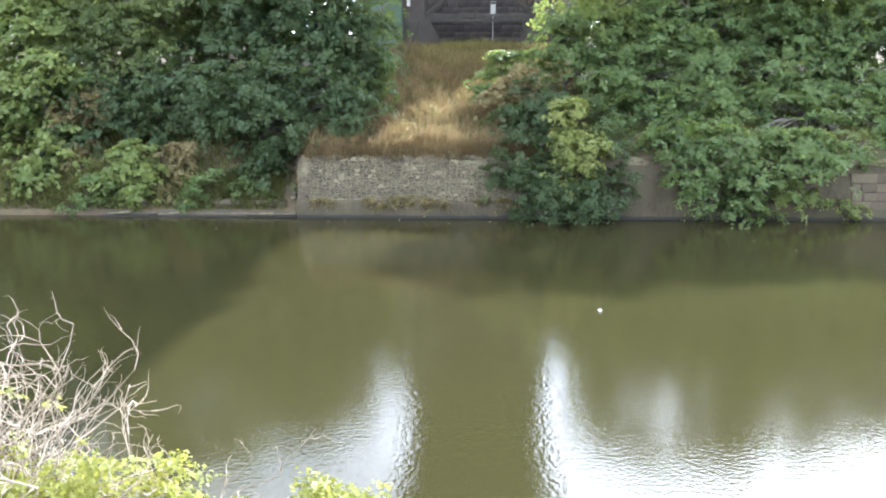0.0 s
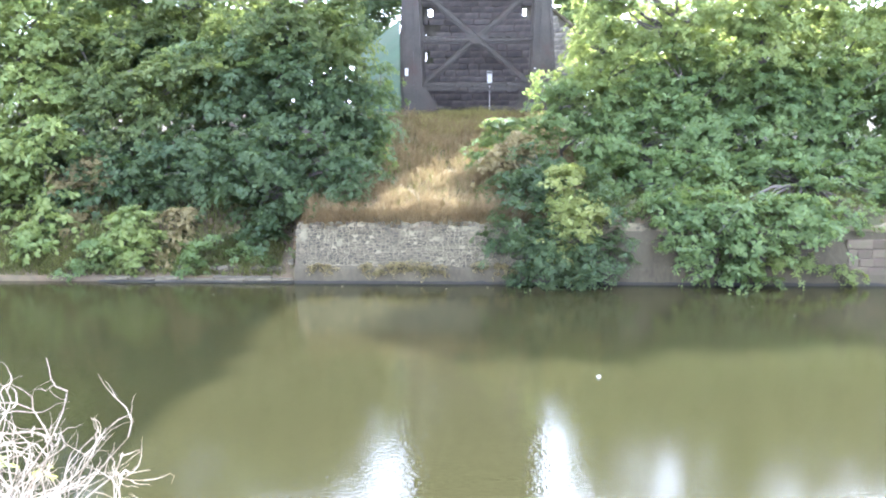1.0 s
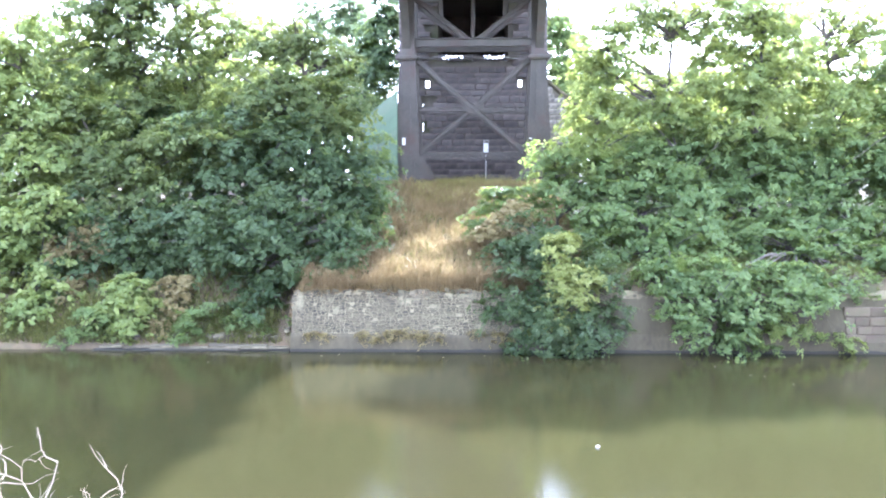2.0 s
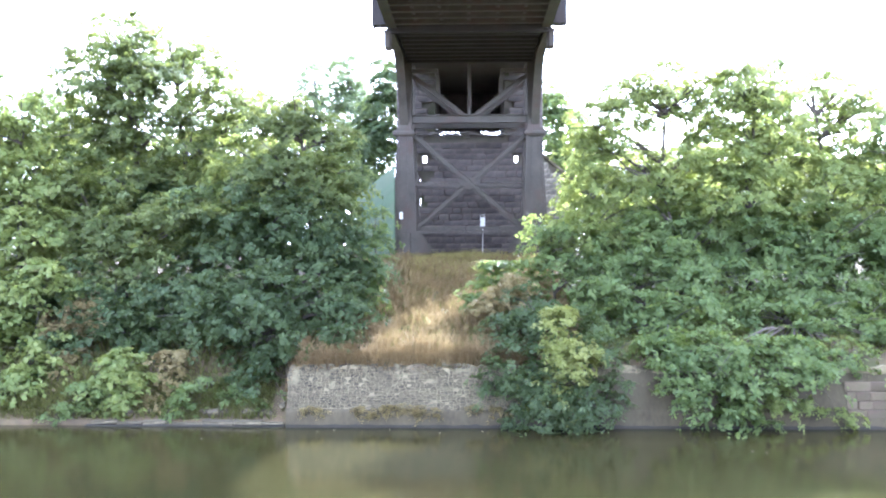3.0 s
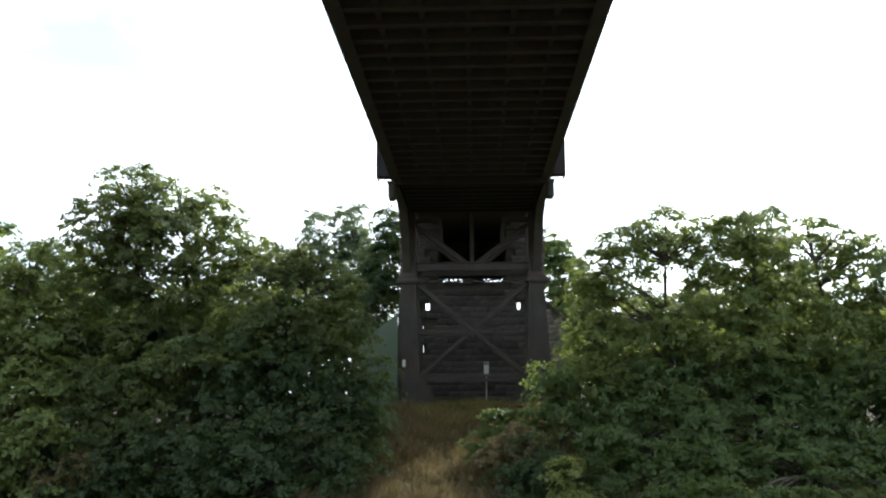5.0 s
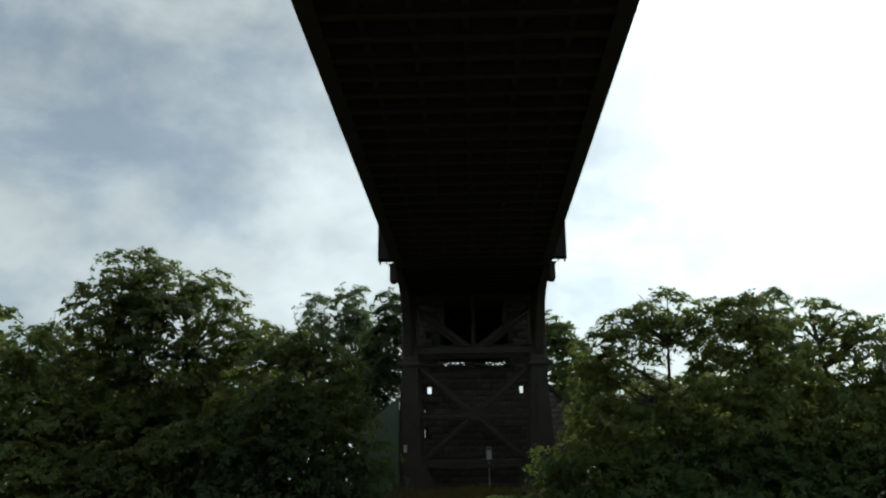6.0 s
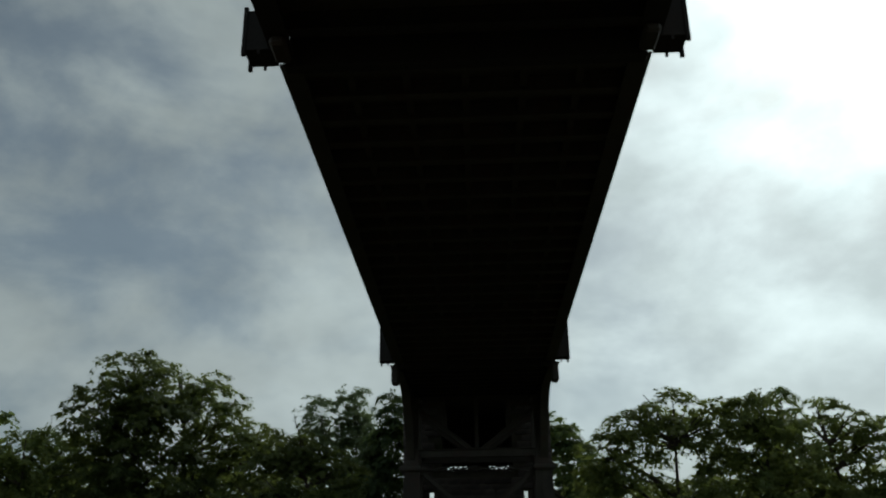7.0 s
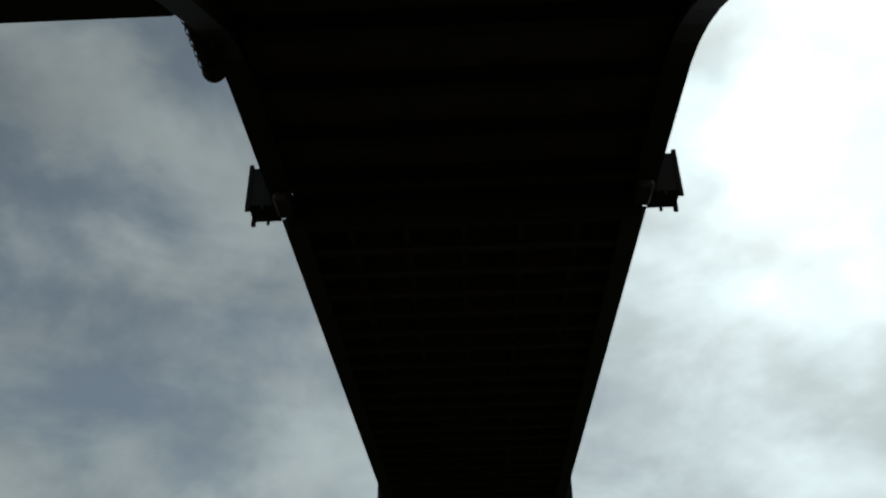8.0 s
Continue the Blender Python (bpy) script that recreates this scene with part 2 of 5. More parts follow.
def add_bar(bm, a, b, w, d, up=(0, 1, 0)):
    """A rectangular bar from a to b; w across, d along up."""
    a, b = Vector(a), Vector(b)
    t = (b - a).normalized()
    u = Vector(up)
    u = (u - t * u.dot(t)).normalized()
    s = t.cross(u)
    vs = [bm.verts.new(p + s * (w / 2 * i) + u * (d / 2 * j)) for p in (a, b) for i, j in ((-1, -1), (1, -1), (1, 1), (-1, 1))]
    for f in ((0, 1, 2, 3), (7, 6, 5, 4), (0, 4, 5, 1), (1, 5, 6, 2), (2, 6, 7, 3), (3, 7, 4, 0)):
        bm.faces.new([vs[i] for i in f])


I_SHAPE = [(-1, -1), (1, -1), (1, -0.8), (0.18, -0.72), (0.18, 0.72), (1, 0.8), (1, 1), (-1, 1), (-1, 0.8), (-0.18, 0.72), (-0.18, -0.72), (-1, -0.8)]


def add_loft(bm, rings):
    """Skin over rings of equal length, closed at both ends."""
    made = [[bm.verts.new(p) for p in r] for r in rings]
    n = len(rings[0])
    for a, b in zip(made, made[1:]):
        for i in range(n):
            bm.faces.new((a[i], a[(i + 1) % n], b[(i + 1) % n], b[i]))
    bm.faces.new(made[0][::-1])
    bm.faces.new(made[-1])


def add_angle_bar(bm, a, b, w, t, up=(0, 1, 0)):
    """A rolled I bar from a to b, in one piece: w across its web, t along up."""
    a, b = Vector(a), Vector(b)
    d = (b - a).normalized()
    u = Vector(up)
    u = (u - d * u.dot(d)).normalized()
    s = d.cross(u)
    add_loft(bm, [[p + u * (i * t / 2) + s * (j * w / 2) for i, j in I_SHAPE] for p in (a, b)])


def add_girder(bm, x, half, rows):
    """A plate girder along y with a lower chord that may curve: rows of y, lower z, upper z."""
    rings = []
    for y, z0, z1 in rows:
        f = 0.06
        rings.append([(x - half, y, z0), (x + half, y, z0), (x + half, y, z0 + f), (x + 0.03, y, z0 + f), (x + 0.03, y, z1 - f), (x + half, y, z1 - f),
                      (x + half, y, z1), (x - half, y, z1), (x - half, y, z1 - f), (x - 0.03, y, z1 - f), (x - 0.03, y, z0 + f), (x - half, y, z0 + f)])
    add_loft(bm, rings)


def tube_arrays(points, radii, sides=6):
    """Verts and faces of a tapered tube along points."""
    vs, fs = [], []
    n = len(points)
    for i, p in enumerate(points):
        t = (Vector(points[min(i + 1, n - 1)]) - Vector(points[max(i - 1, 0)])).normalized()
        u = t.orthogonal().normalized()
        if abs(t.z) < 0.95:
            u = (Vector((0, 0, 1)) - t * t.z).normalized()
        w = t.cross(u)
        for k in range(sides):
            a = 2 * math.pi * k / sides
            vs.append(Vector(p) + (u * math.cos(a) + w * math.sin(a)) * radii[i])
    for i in range(n - 1):
        for k in range(sides):
            k2 = (k + 1) % sides
            fs.append((i * sides + k, i * sides + k2, (i + 1) * sides + k2, (i + 1) * sides + k))
    return vs, fs


# ---- plan ----
WALL_Y = 43.3          # face of the far canal wall at the water
HALF = 5.23            # half width of the bridge, whose centre line is x = 0
SOFFIT = 22.9          # underside of the main span
SPAN_Y0, SPAN_Y1 = 21.0, 56.0
FAR_Y, NEAR_Y = 67.5, 3.4   # the two piers


def lerp_table(v, table):
    for (a, za), (b, zb) in zip(table, table[1:]):
        if v <= b:
            f = max(0.0, min(1.0, (v - a) / (b - a)))
            return za + (zb - za) * f
    return table[-1][1]


LEFT_BANK = [(43.6, 0.1), (44.3, 0.5), (45.8, 2.0), (48.5, 3.6), (56, 5.9), (65, 7.7), (74, 8.1)]
MID_BANK = [(43.6, -0.5), (44.0, 1.2), (44.35, 2.8), (44.7, 3.2), (46.2, 3.7), (56, 5.9), (65, 7.7), (74, 8.1)]
NEAR_BANK = [(1.4, 7.3), (4, 5.8), (8.8, 2.3)]


def ground_z(x, y):
    if y <= 8.8:
        z = lerp_table(y, NEAR_BANK)
    elif y < 43.55:
        return -3.0
    else:
        f = max(0.0, min(1.0, (x + 9.6) / 0.9))
        z = lerp_table(y, LEFT_BANK) * (1 - f) + lerp_table(y, MID_BANK) * f
        rough = max(0.0, min(1.0, (y - 44.8) / 2.0))
        z += rough * 0.35 * noise.noise(Vector((x * 0.35, y * 0.35, 0.3))) + rough * 0.14 * noise.noise(Vector((x * 1.4, y * 1.4, 5.3)))
    if y > 80:
        z += min(1.0, (y - 80) / 60) * 2.0 * noise.noise(Vector((x * 0.012, y * 0.012, 2.0)))
    return z


def make_ground():
    ys = [-2500, -600, -150, -40, -12, -5] + [i * 0.7 for i in range(-5, 13)] + [8.8, 8.81, 20, 34, 43.54, 43.56]
    ys += [43.56 + 0.42 * i for i in range(1, 76)] + [80, 88, 100, 130, 200, 400, 1000, 4500]
    xs = [-4500, -1000, -300, -130, -80] + [-55 + 0.8 * i for i in range(138)] + [60, 90, 140, 300, 1000, 4500]
    vs = [(x, y, ground_z(x, y)) for y in ys for x in xs]
    w = len(xs)
    fs = [(j * w + i, j * w + i + 1, (j + 1) * w + i + 1, (j + 1) * w + i) for j in range(len(ys) - 1) for i in range(w - 1)]
    ob = mesh_object("ground", vs, fs, M_SOIL, smooth=True)
    tagged(ob, "dry soil and turf banks on both sides of the canal", "ground", kind="structure")


make_ground()
water = mesh_object("water", [(-4000, 8.9, 0), (4000, 8.9, 0), (4000, 43.5, 0), (-4000, 43.5, 0)], [(0, 1, 2, 3)], M_WATER)
tagged(water, "still murky olive-green canal water", "water", kind="structure")


# ---- bridge ----
def chord_z(y):
    """Lower chord of the arms: level by the main span, curving down to the piers."""
    if y > 62.0:
        return SOFFIT - 0.175 * (y - 62.0) ** 2
    if y < 12.3:
        return SOFFIT - 1.0 - 0.63 * (12.3 - y)
    if y < 15.5:
        return SOFFIT - 0.098 * (15.5 - y) ** 2
    return SOFFIT


def make_bridge():
    top = empty("railway_bridge", 0, SPAN_Y1, SOFFIT, "disused black iron railway bridge high over the canal", "bridge")
    inv = Matrix.Translation(top.location).inverted()

    def put(name, bm, mat=M_STEEL):
        bm.transform(inv)
        return part(name, bm, mat, top)

    for s in (-1, 1):                       # main girders
        bm = bmesh.new()
        add_girder(bm, s * (HALF - 0.3), 0.3, [(SPAN_Y0, SOFFIT, SOFFIT + 2.65), (SPAN_Y1, SOFFIT, SOFFIT + 2.65)])
        put("main_girder", bm)
    n = 24
    for k in range(n):                      # cross girders
        y = SPAN_Y0 + 0.6 + k * (SPAN_Y1 - SPAN_Y0 - 1.2) / (n - 1)
        bm = bmesh.new()
        add_angle_bar(bm, (-HALF + 0.38, y, SOFFIT + 0.36), (HALF - 0.38, y, SOFFIT + 0.36), 0.54, 0.34)
        put("cross_girder", bm)
    for x in (-3.4, -1.75, 0.0, 1.75, 3.4):  # rail bearers
        bm = bmesh.new()
        add_angle_bar(bm, (x, SPAN_Y0, SOFFIT + 0.46), (x, SPAN_Y1, SOFFIT + 0.46), 0.34, 0.22, (1, 0, 0))
        put("stringer", bm)
    bm = bmesh.new()
    add_box(bm, -HALF + 0.34, HALF - 0.34, -20, 90, SOFFIT + 0.63, SOFFIT + 0.78)
    put("deck_plate", bm)
    bm = bmesh.new()
    add_box(bm, -HALF - 0.02, HALF + 0.02, SPAN_Y1 + 0.5, 90, SOFFIT + 0.8, SOFFIT + 0.95)
    put("arm_deck_plate", bm)
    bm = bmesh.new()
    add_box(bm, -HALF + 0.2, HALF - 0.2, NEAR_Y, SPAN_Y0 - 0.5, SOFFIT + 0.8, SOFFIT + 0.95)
    put("arm_deck_plate", bm, M_STEEL_SHADED)
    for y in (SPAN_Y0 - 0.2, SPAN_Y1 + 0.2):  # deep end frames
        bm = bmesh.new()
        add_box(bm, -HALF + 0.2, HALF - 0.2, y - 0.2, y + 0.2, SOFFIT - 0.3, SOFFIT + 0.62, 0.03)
        put("end_frame", bm, M_STEEL_SHADED)
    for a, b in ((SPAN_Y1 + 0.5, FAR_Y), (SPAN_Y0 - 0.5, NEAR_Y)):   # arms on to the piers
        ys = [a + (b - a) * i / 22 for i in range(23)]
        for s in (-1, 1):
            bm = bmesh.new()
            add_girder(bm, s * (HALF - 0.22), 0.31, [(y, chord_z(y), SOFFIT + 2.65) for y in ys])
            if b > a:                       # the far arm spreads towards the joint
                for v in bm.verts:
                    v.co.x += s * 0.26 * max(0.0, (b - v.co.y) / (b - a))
            put("arm_girder", bm, M_STEEL if b > a else M_STEEL_SHADED)
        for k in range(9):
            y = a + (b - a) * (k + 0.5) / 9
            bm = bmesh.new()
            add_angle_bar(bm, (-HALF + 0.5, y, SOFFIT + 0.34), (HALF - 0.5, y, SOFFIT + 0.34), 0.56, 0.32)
            put("cross_girder", bm, M_STEEL_SHADED)
        for s in (-1, 1):                   # bearing castings under the joints
            bm = bmesh.new()
            d = 1 if b > a else -1
            xo = s * (HALF + (0.04 if d > 0 else -0.25))
            add_box(bm, xo - 0.22, xo + 0.22, min(a, a + d), max(a, a + d), SOFFIT - (1.15 if d > 0 else 0.3), SOFFIT - 0.004, 0.08)
            put("bearing", bm)


def make_refuge(y1, s, tall):
    """A hanging refuge box on the outside of the girder, its front at y1."""
    z = SOFFIT - 0.02
    y0 = y1 - 0.85
    x0, xo = s * (HALF + 0.01), s * 6.04
    lo, hi = min(x0, xo), max(x0, xo)
    top = empty("refuge_platform", x0, y1, z, "black iron refuge platform hung outside the bridge girder", "platform", "bridge refuges")
    inv = Matrix.Translation(top.location).inverted()

    def put(name, bm):
        bm.transform(inv)
        return part(name, bm, M_STEEL_SHADED, top)
    bm = bmesh.new()
    add_box(bm, lo, hi, y0, y1, z, z + 0.08, 0.01)
    put("floor_plate", bm)
    bm = bmesh.new()
    add_box(bm, xo - 0.03, xo + 0.03, y0, y1, z + 0.08, z + tall, 0.01)
    put("outer_panel", bm)
    for y in (y0 + 0.03, y1 - 0.03):
        gap = 0.0 if y > y0 + 0.1 else 0.16
        bm = bmesh.new()
        add_box(bm, lo + (gap if s > 0 else 0.035), hi - (gap if s < 0 else 0.035), y - 0.02, y + 0.02, z + 0.08, z + tall - 0.06)
        put("side_panel", bm)
        bm = bmesh.new()
        add_box(bm, xo - 0.06, xo + 0.06, y - 0.05, y + 0.05, z - 0.16, z + tall + 0.06, 0.01)
        put("post", bm)
        bm = bmesh.new()
        add_box(bm, xo - s * 0.42 - 0.04, xo - s * 0.42 + 0.04, y - 0.04, y + 0.04, z - 0.13, z, 0.01)
        put("stud", bm)


def make_pier(py, z0, group, label, back, deep=3.2, front_braced=True):
    """A trestle of two bents: tapered box legs, caps, struts and crossed braces. back: which way the second bent stands."""
    top = empty("bridge_pier", 0, py, z0, label, "bridge pier", group)
    inv = Matrix.Translation(top.location).inverted()

    def put(name, bm, under=None):
        bm.transform(inv)
        return part(name, bm, M_STEEL, under or top)
    cap = 17.4
    for row, y in enumerate((py, py + back * deep)):
        for s in (-1, 1):
            bm = bmesh.new()                 # leg: a box with plates at its edges
            q = [(s * 4.05, s * 5.95), (s * 4.35, s * 5.5)]
            ring = []
            for (xa, xb), z in zip(q, (z0 + 2.2, cap)):
                ring.append([bm.verts.new((x, y + d, z)) for x, d in ((xa, -0.45), (xb, -0.45), (xb, 0.45), (xa, 0.45))])
            for i in range(4):
                bm.faces.new((ring[0][i], ring[0][(i + 1) % 4], ring[1][(i + 1) % 4], ring[1][i]))
            leg = put("leg", bm)
            for (xa, xb), w in (((q[0][0], q[1][0]), 0.16), ((q[0][1], q[1][1]), 0.16), ((s * 4.75, s * 4.8), 0.1)):
                bm = bmesh.new()
                o = (0.08 if abs(xa) < 4.5 else -0.08 if abs(xa) > 5 else 0) * s
                add_bar(bm, (xa + o, y - 0.49, z0 + 2.25), (xb + o, y - 0.49, cap), w, 0.08)
                put("edge_plate", bm, leg)
            bm = bmesh.new()                 # spreading foot
            xs = ((s * 2.9, s * 6.25), (s * 2.9, s * 6.25), (s * 3.9, s * 6.1))
            ring = []
            for (xa, xb), z in zip(xs, (z0 - 0.8, z0 + 0.5, z0 + 2.25)):
                ring.append([bm.verts.new((x, y + d, z)) for x, d in ((xa, -0.65), (xb, -0.65), (xb, 0.65), (xa, 0.65))])
            for r0, r1 in zip(ring, ring[1:]):
                for i in range(4):
                    bm.faces.new((r0[i], r0[(i + 1) % 4], r1[(i + 1) % 4], r1[i]))
            bm.faces.new(ring[2])
            foot = put("foot", bm)
            bm = bmesh.new()
            add_bar(bm, (s * 2.9, y - 0.7, z0 + 0.5), (s * 3.9, y - 0.7, z0 + 2.25), 0.14, 0.1)
            put("foot_strip", bm, foot)
            bm = bmesh.new()
            add_box(bm, s * 5.0 - 0.5, s * 5.0 + 0.5, y - 0.76, y - 0.65, z0 - 0.6, z0 + 2.1, 0.03)
            put("foot_plate", bm, foot)
            bm = bmesh.new()                 # capital
            steps = ((0.7, 0), (0.86, 0.12), (0.86, 0.3), (0.74, 0.34), (0.74, 0.5))
            add_loft(bm, [[(s * 5.0 + a * w, y + b * (0.3 + w * 0.5), cap + h) for a, b in ((-1, -1), (1, -1), (1, 1), (-1, 1))] for w, h in steps])
            put("cap", bm)
            bm = bmesh.new()                 # upper leg to the deck
            add_bar(bm, (s * 4.9, y, cap + 0.5), (s * 4.85, y, SOFFIT + 0.6), 0.95, 0.7)
            put("upper_leg", bm)
        if row == 0 and not front_braced:
            continue
        zb, zm, zt = z0 + 2.3, 13.75, cap + 0.15
        for xa, za, xb, zb2 in ((-4.1, zb + 0.2, 4.35, zt), (4.1, zb + 0.2, -4.35, zt)):
            bm = bmesh.new()
            add_angle_bar(bm, (xa, y - 0.1 * (xa > 0), za), (xb, y - 0.1 * (xa > 0), zb2), 0.36, 0.24)
            put("brace", bm)
        for xa in (-1, 1):                   # knee braces above the main strut
            for off in (0, 0.75):
                bm = bmesh.new()
                add_angle_bar(bm, (xa * 0.35, y + off * 0.4, cap + 1.55), (xa * (4.5 - off), y + off * 0.4, SOFFIT - 0.75 - off * 0.6), 0.36 - off * 0.15, 0.22)
                put("brace", bm)
            bm = bmesh.new()
            add_bar(bm, (xa * 4.6, y, SOFFIT - 0.5), (xa * 2.4, y, SOFFIT - 0.45), 0.3, 0.3)
            put("top_strut", bm)
            bm = bmesh.new()
            add_bar(bm, (xa * 2.5, y, SOFFIT - 0.45), (xa * 2.45, y, SOFFIT - 2.2), 0.25, 0.1)
            put("hanger", bm)
        bm = bmesh.new()
        add_angle_bar(bm, (-4.5, y, cap + 1.35), (4.5, y, cap + 1.35), 0.62, 0.4)
        put("strut", bm)
        for z, w in ((zb, 0.5), (zm, 0.34)):   # laced struts: two chords and a zigzag between them
            for e in (-1, 1):
                bm = bmesh.new()
                add_bar(bm, (-4.45, y, z + e * w * 0.4), (4.45, y, z + e * w * 0.4), w * 0.24, 0.34)
                put("strut_chord", bm)
            lace = bpy.data.meshes.new("lacing_bar")
            bm = bmesh.new()
            add_bar(bm, (-0.17, 0, -w * 0.3), (0.17, 0, w * 0.3), 0.09, 0.05)
            bm.to_mesh(lace)
            bm.free()
            lace.materials.append(M_STEEL)
            for k in range(26):
                ob = new("lacing_bar", lace)
                ob.parent = top
                ob.matrix_basis = inv @ Matrix.Translation((-4.25 + 0.34 * k, y - 0.14, z)) @ Matrix.Rotation(math.pi * (k % 2), 4, "Z")
        bm = bmesh.new()
        add_angle_bar(bm, (0, y, cap + 1.6), (0, y, SOFFIT + 0.1), 0.3, 0.25)
        put("post", bm)
        bm = bmesh.new()                     # star plate at the crossing
        bmesh.ops.create_cone(bm, cap_ends=True, segments=8, radius1=0.5, radius2=0.5, depth=0.3, matrix=Matrix.Translation((0, y, zm + 0.05)) @ Matrix.Rotation(math.pi / 2, 4, "X"))
        put("crossing_plate", bm)
    for s in (-1, 1):                        # struts from bent to bent, thin lattice under the deck
        for z in (z0 + 2.3, 13.75, cap + 0.2):
            bm = bmesh.new()
            add_angle_bar(bm, (s * 4.9, py, z), (s * 4.9, py + back * deep, z), 0.34, 0.2, (1, 0, 0))
            put("strut", bm)
    for k in range(4):
        bm = bmesh.new()
        z = cap + 0.3
        y0, y1 = py + back * 0.4, py + back * (deep - 0.3)
        xa = -4.2 + 2.1 * k
        add_angle_bar(bm, (xa, y0, z), (xa + 2.1, y1, z), 0.2, 0.08, (0, 0, 1))
        put("lattice_bar", bm)
        bm = bmesh.new()
        add_angle_bar(bm, (xa, y1, z + 0.12), (xa + 2.1, y0, z + 0.12), 0.2, 0.08, (0, 0, 1))
        put("lattice_bar", bm)


make_bridge()
for rs in (-1, 1):
    make_refuge(SPAN_Y0, rs, 1.35)
    make_refuge(SPAN_Y1 - 0.2, rs, 2.5)
make_pier(FAR_Y, 7.9, "bridge piers", "black iron trestle pier with crossed bracing on the grassy bank", 1)
make_pier(NEAR_Y, 6.0, "bridge piers", "black iron trestle pier at the near canal edge", -1, 9.0, False)


def make_pipe():
    """An iron pipe slung along the near arm, with a pipe leaving sideways."""
    top = empty("service_pipe", -HALF - 0.35, 12.0, SOFFIT - 0.6, "black iron pipe slung beside the bridge girder", "pipe")
    inv = Matrix.Translation(top.location).inverted()
    y1 = 14.3
    pts = [(-HALF - 0.14, y1 - k * 0.32, SOFFIT - 0.4) for k in range(9)]
    vs, fs = tube_arrays(pts, [0.22] * 9, 12)
    run = mesh_object("pipe_run", [inv @ Vector(v) for v in vs], fs, M_STEEL_SHADED, top, smooth=True)
    bm = bmesh.new()
    bmesh.ops.create_uvsphere(bm, u_segments=14, v_segments=8, radius=0.27, matrix=Matrix.Translation(inv @ Vector(pts[0])))
    part("end_cap", bm, M_STEEL_SHADED, run)
    for k in range(1, 9):
        p = [Vector(pts[k]) + Vector((0, d, 0)) for d in (-0.06, 0.06)]
        vs, fs = tube_arrays(p, [0.27, 0.27], 12)
        mesh_object("collar", [inv @ Vector(v) for v in vs], fs, M_STEEL_SHADED, run)
    bm = bmesh.new()
    add_box(bm, -24, -HALF - 0.2, 11.3, 12.0, SOFFIT - 1.15, SOFFIT - 0.4, 0.05)
    bm.transform(inv)
    part("side_duct", bm, M_STEEL_SHADED, top, "black box duct leaving the bridge sideways")


make_pipe()


# ---- trees and bushes ----
def leaf_cloud(rng, lobes, density, spray, leaf, flat=0.3, per=22, droop=0.15, inner=0.25):
    """Leaves in sprays over the shells of ellipsoid lobes; returns vertex and face arrays."""
    cs, outs = [], []
    for cx, cy, cz, rx, ry, rz in lobes:
        area = 4 * math.pi * ((rx * ry) ** 1.6 / 3 + (rx * rz) ** 1.6 / 3 + (ry * rz) ** 1.6 / 3) ** (1 / 1.6)
        n = max(4, int(area * density * (0.7 / spray) ** 2))
        d = rng.normal(size=(n, 3))
        d /= np.linalg.norm(d, axis=1)[:, None]
        rad = 0.86 + 0.2 * rng.random(n)
        wild = rng.random(n) < 0.16
        rad[wild] = 1.0 + 0.32 * rng.random(wild.sum())
        deep = rng.random(n) < inner
        rad[deep] = 0.35 + 0.5 * rng.random(deep.sum())
        cs.append(np.array((cx, cy, cz)) + d * rad[:, None] * np.array((rx, ry, rz)))
        outs.append(d)
    c, o = np.concatenate(cs), np.concatenate(outs)
    # every clump is a broad level bough of many sprays, its rim drooping
    n = len(c)
    few = rng.random(n) < 0.72
    c, o = c[few], o[few]
    n = len(c)
    bough = o * 0.32 + np.array((0, 0, 0.9)) + rng.normal(size=(n, 3)) * 0.16
    bough /= np.linalg.norm(bough, axis=1)[:, None]
    many = rng.integers(5, 12, n)
    own = np.repeat(np.arange(n), many)
    off = rng.normal(size=(len(own), 3)) * spray * 0.74
    off -= bough[own] * ((off * bough[own]).sum(1) * 0.87)[:, None]
    off[:, 2] -= 0.24 * (off ** 2).sum(1) / spray
    c, o, bough = c[own] + off, o[own], bough[own]
    n = len(c)
    size = spray * 0.42 * (0.6 + 0.8 * rng.random(n))
    nrm = bough + off * (0.3 / spray) + rng.normal(size=(n, 3)) * 0.22
    nrm /= np.linalg.norm(nrm, axis=1)[:, None]
    count = np.maximum(4, per * (size / (spray * 0.42)) ** 2 * (0.6 + 0.8 * rng.random(n))).astype(int)
    idx = np.repeat(np.arange(n), count)
    k = len(idx)
    off = rng.normal(size=(k, 3)) * 0.5
    nn = nrm[idx]
    along = (off * nn).sum(1)
    off -= nn * (along * (1 - flat))[:, None]
    r = np.linalg.norm(off, axis=1)
    p = c[idx] + off * size[idx][:, None]
    p[:, 2] -= droop * r * r * size[idx]
    ln = nn + rng.normal(size=(k, 3)) * 0.34
    ln /= np.linalg.norm(ln, axis=1)[:, None]
    t = off + o[idx] * 0.3 + rng.normal(size=(k, 3)) * 0.3
    t[:, 2] -= 0.25
    t -= ln * (t * ln).sum(1)[:, None]
    t /= np.linalg.norm(t, axis=1)[:, None] + 1e-9
    s = np.cross(ln, t)
    L = (leaf * (0.6 + 0.8 * rng.random(k)))[:, None]
    W = L * (0.27 + 0.15 * rng.random(k))[:, None]
    v = np.empty((k, 4, 3))
    v[:, 0] = p - t * L * 0.5
    v[:, 1] = p + s * W + t * L * 0.05 - ln * L * 0.1
    v[:, 2] = p + t * L * 0.5 - ln * L * 0.12
    v[:, 3] = p - s * W + t * L * 0.05 - ln * L * 0.1
    return v.reshape(-1, 3)


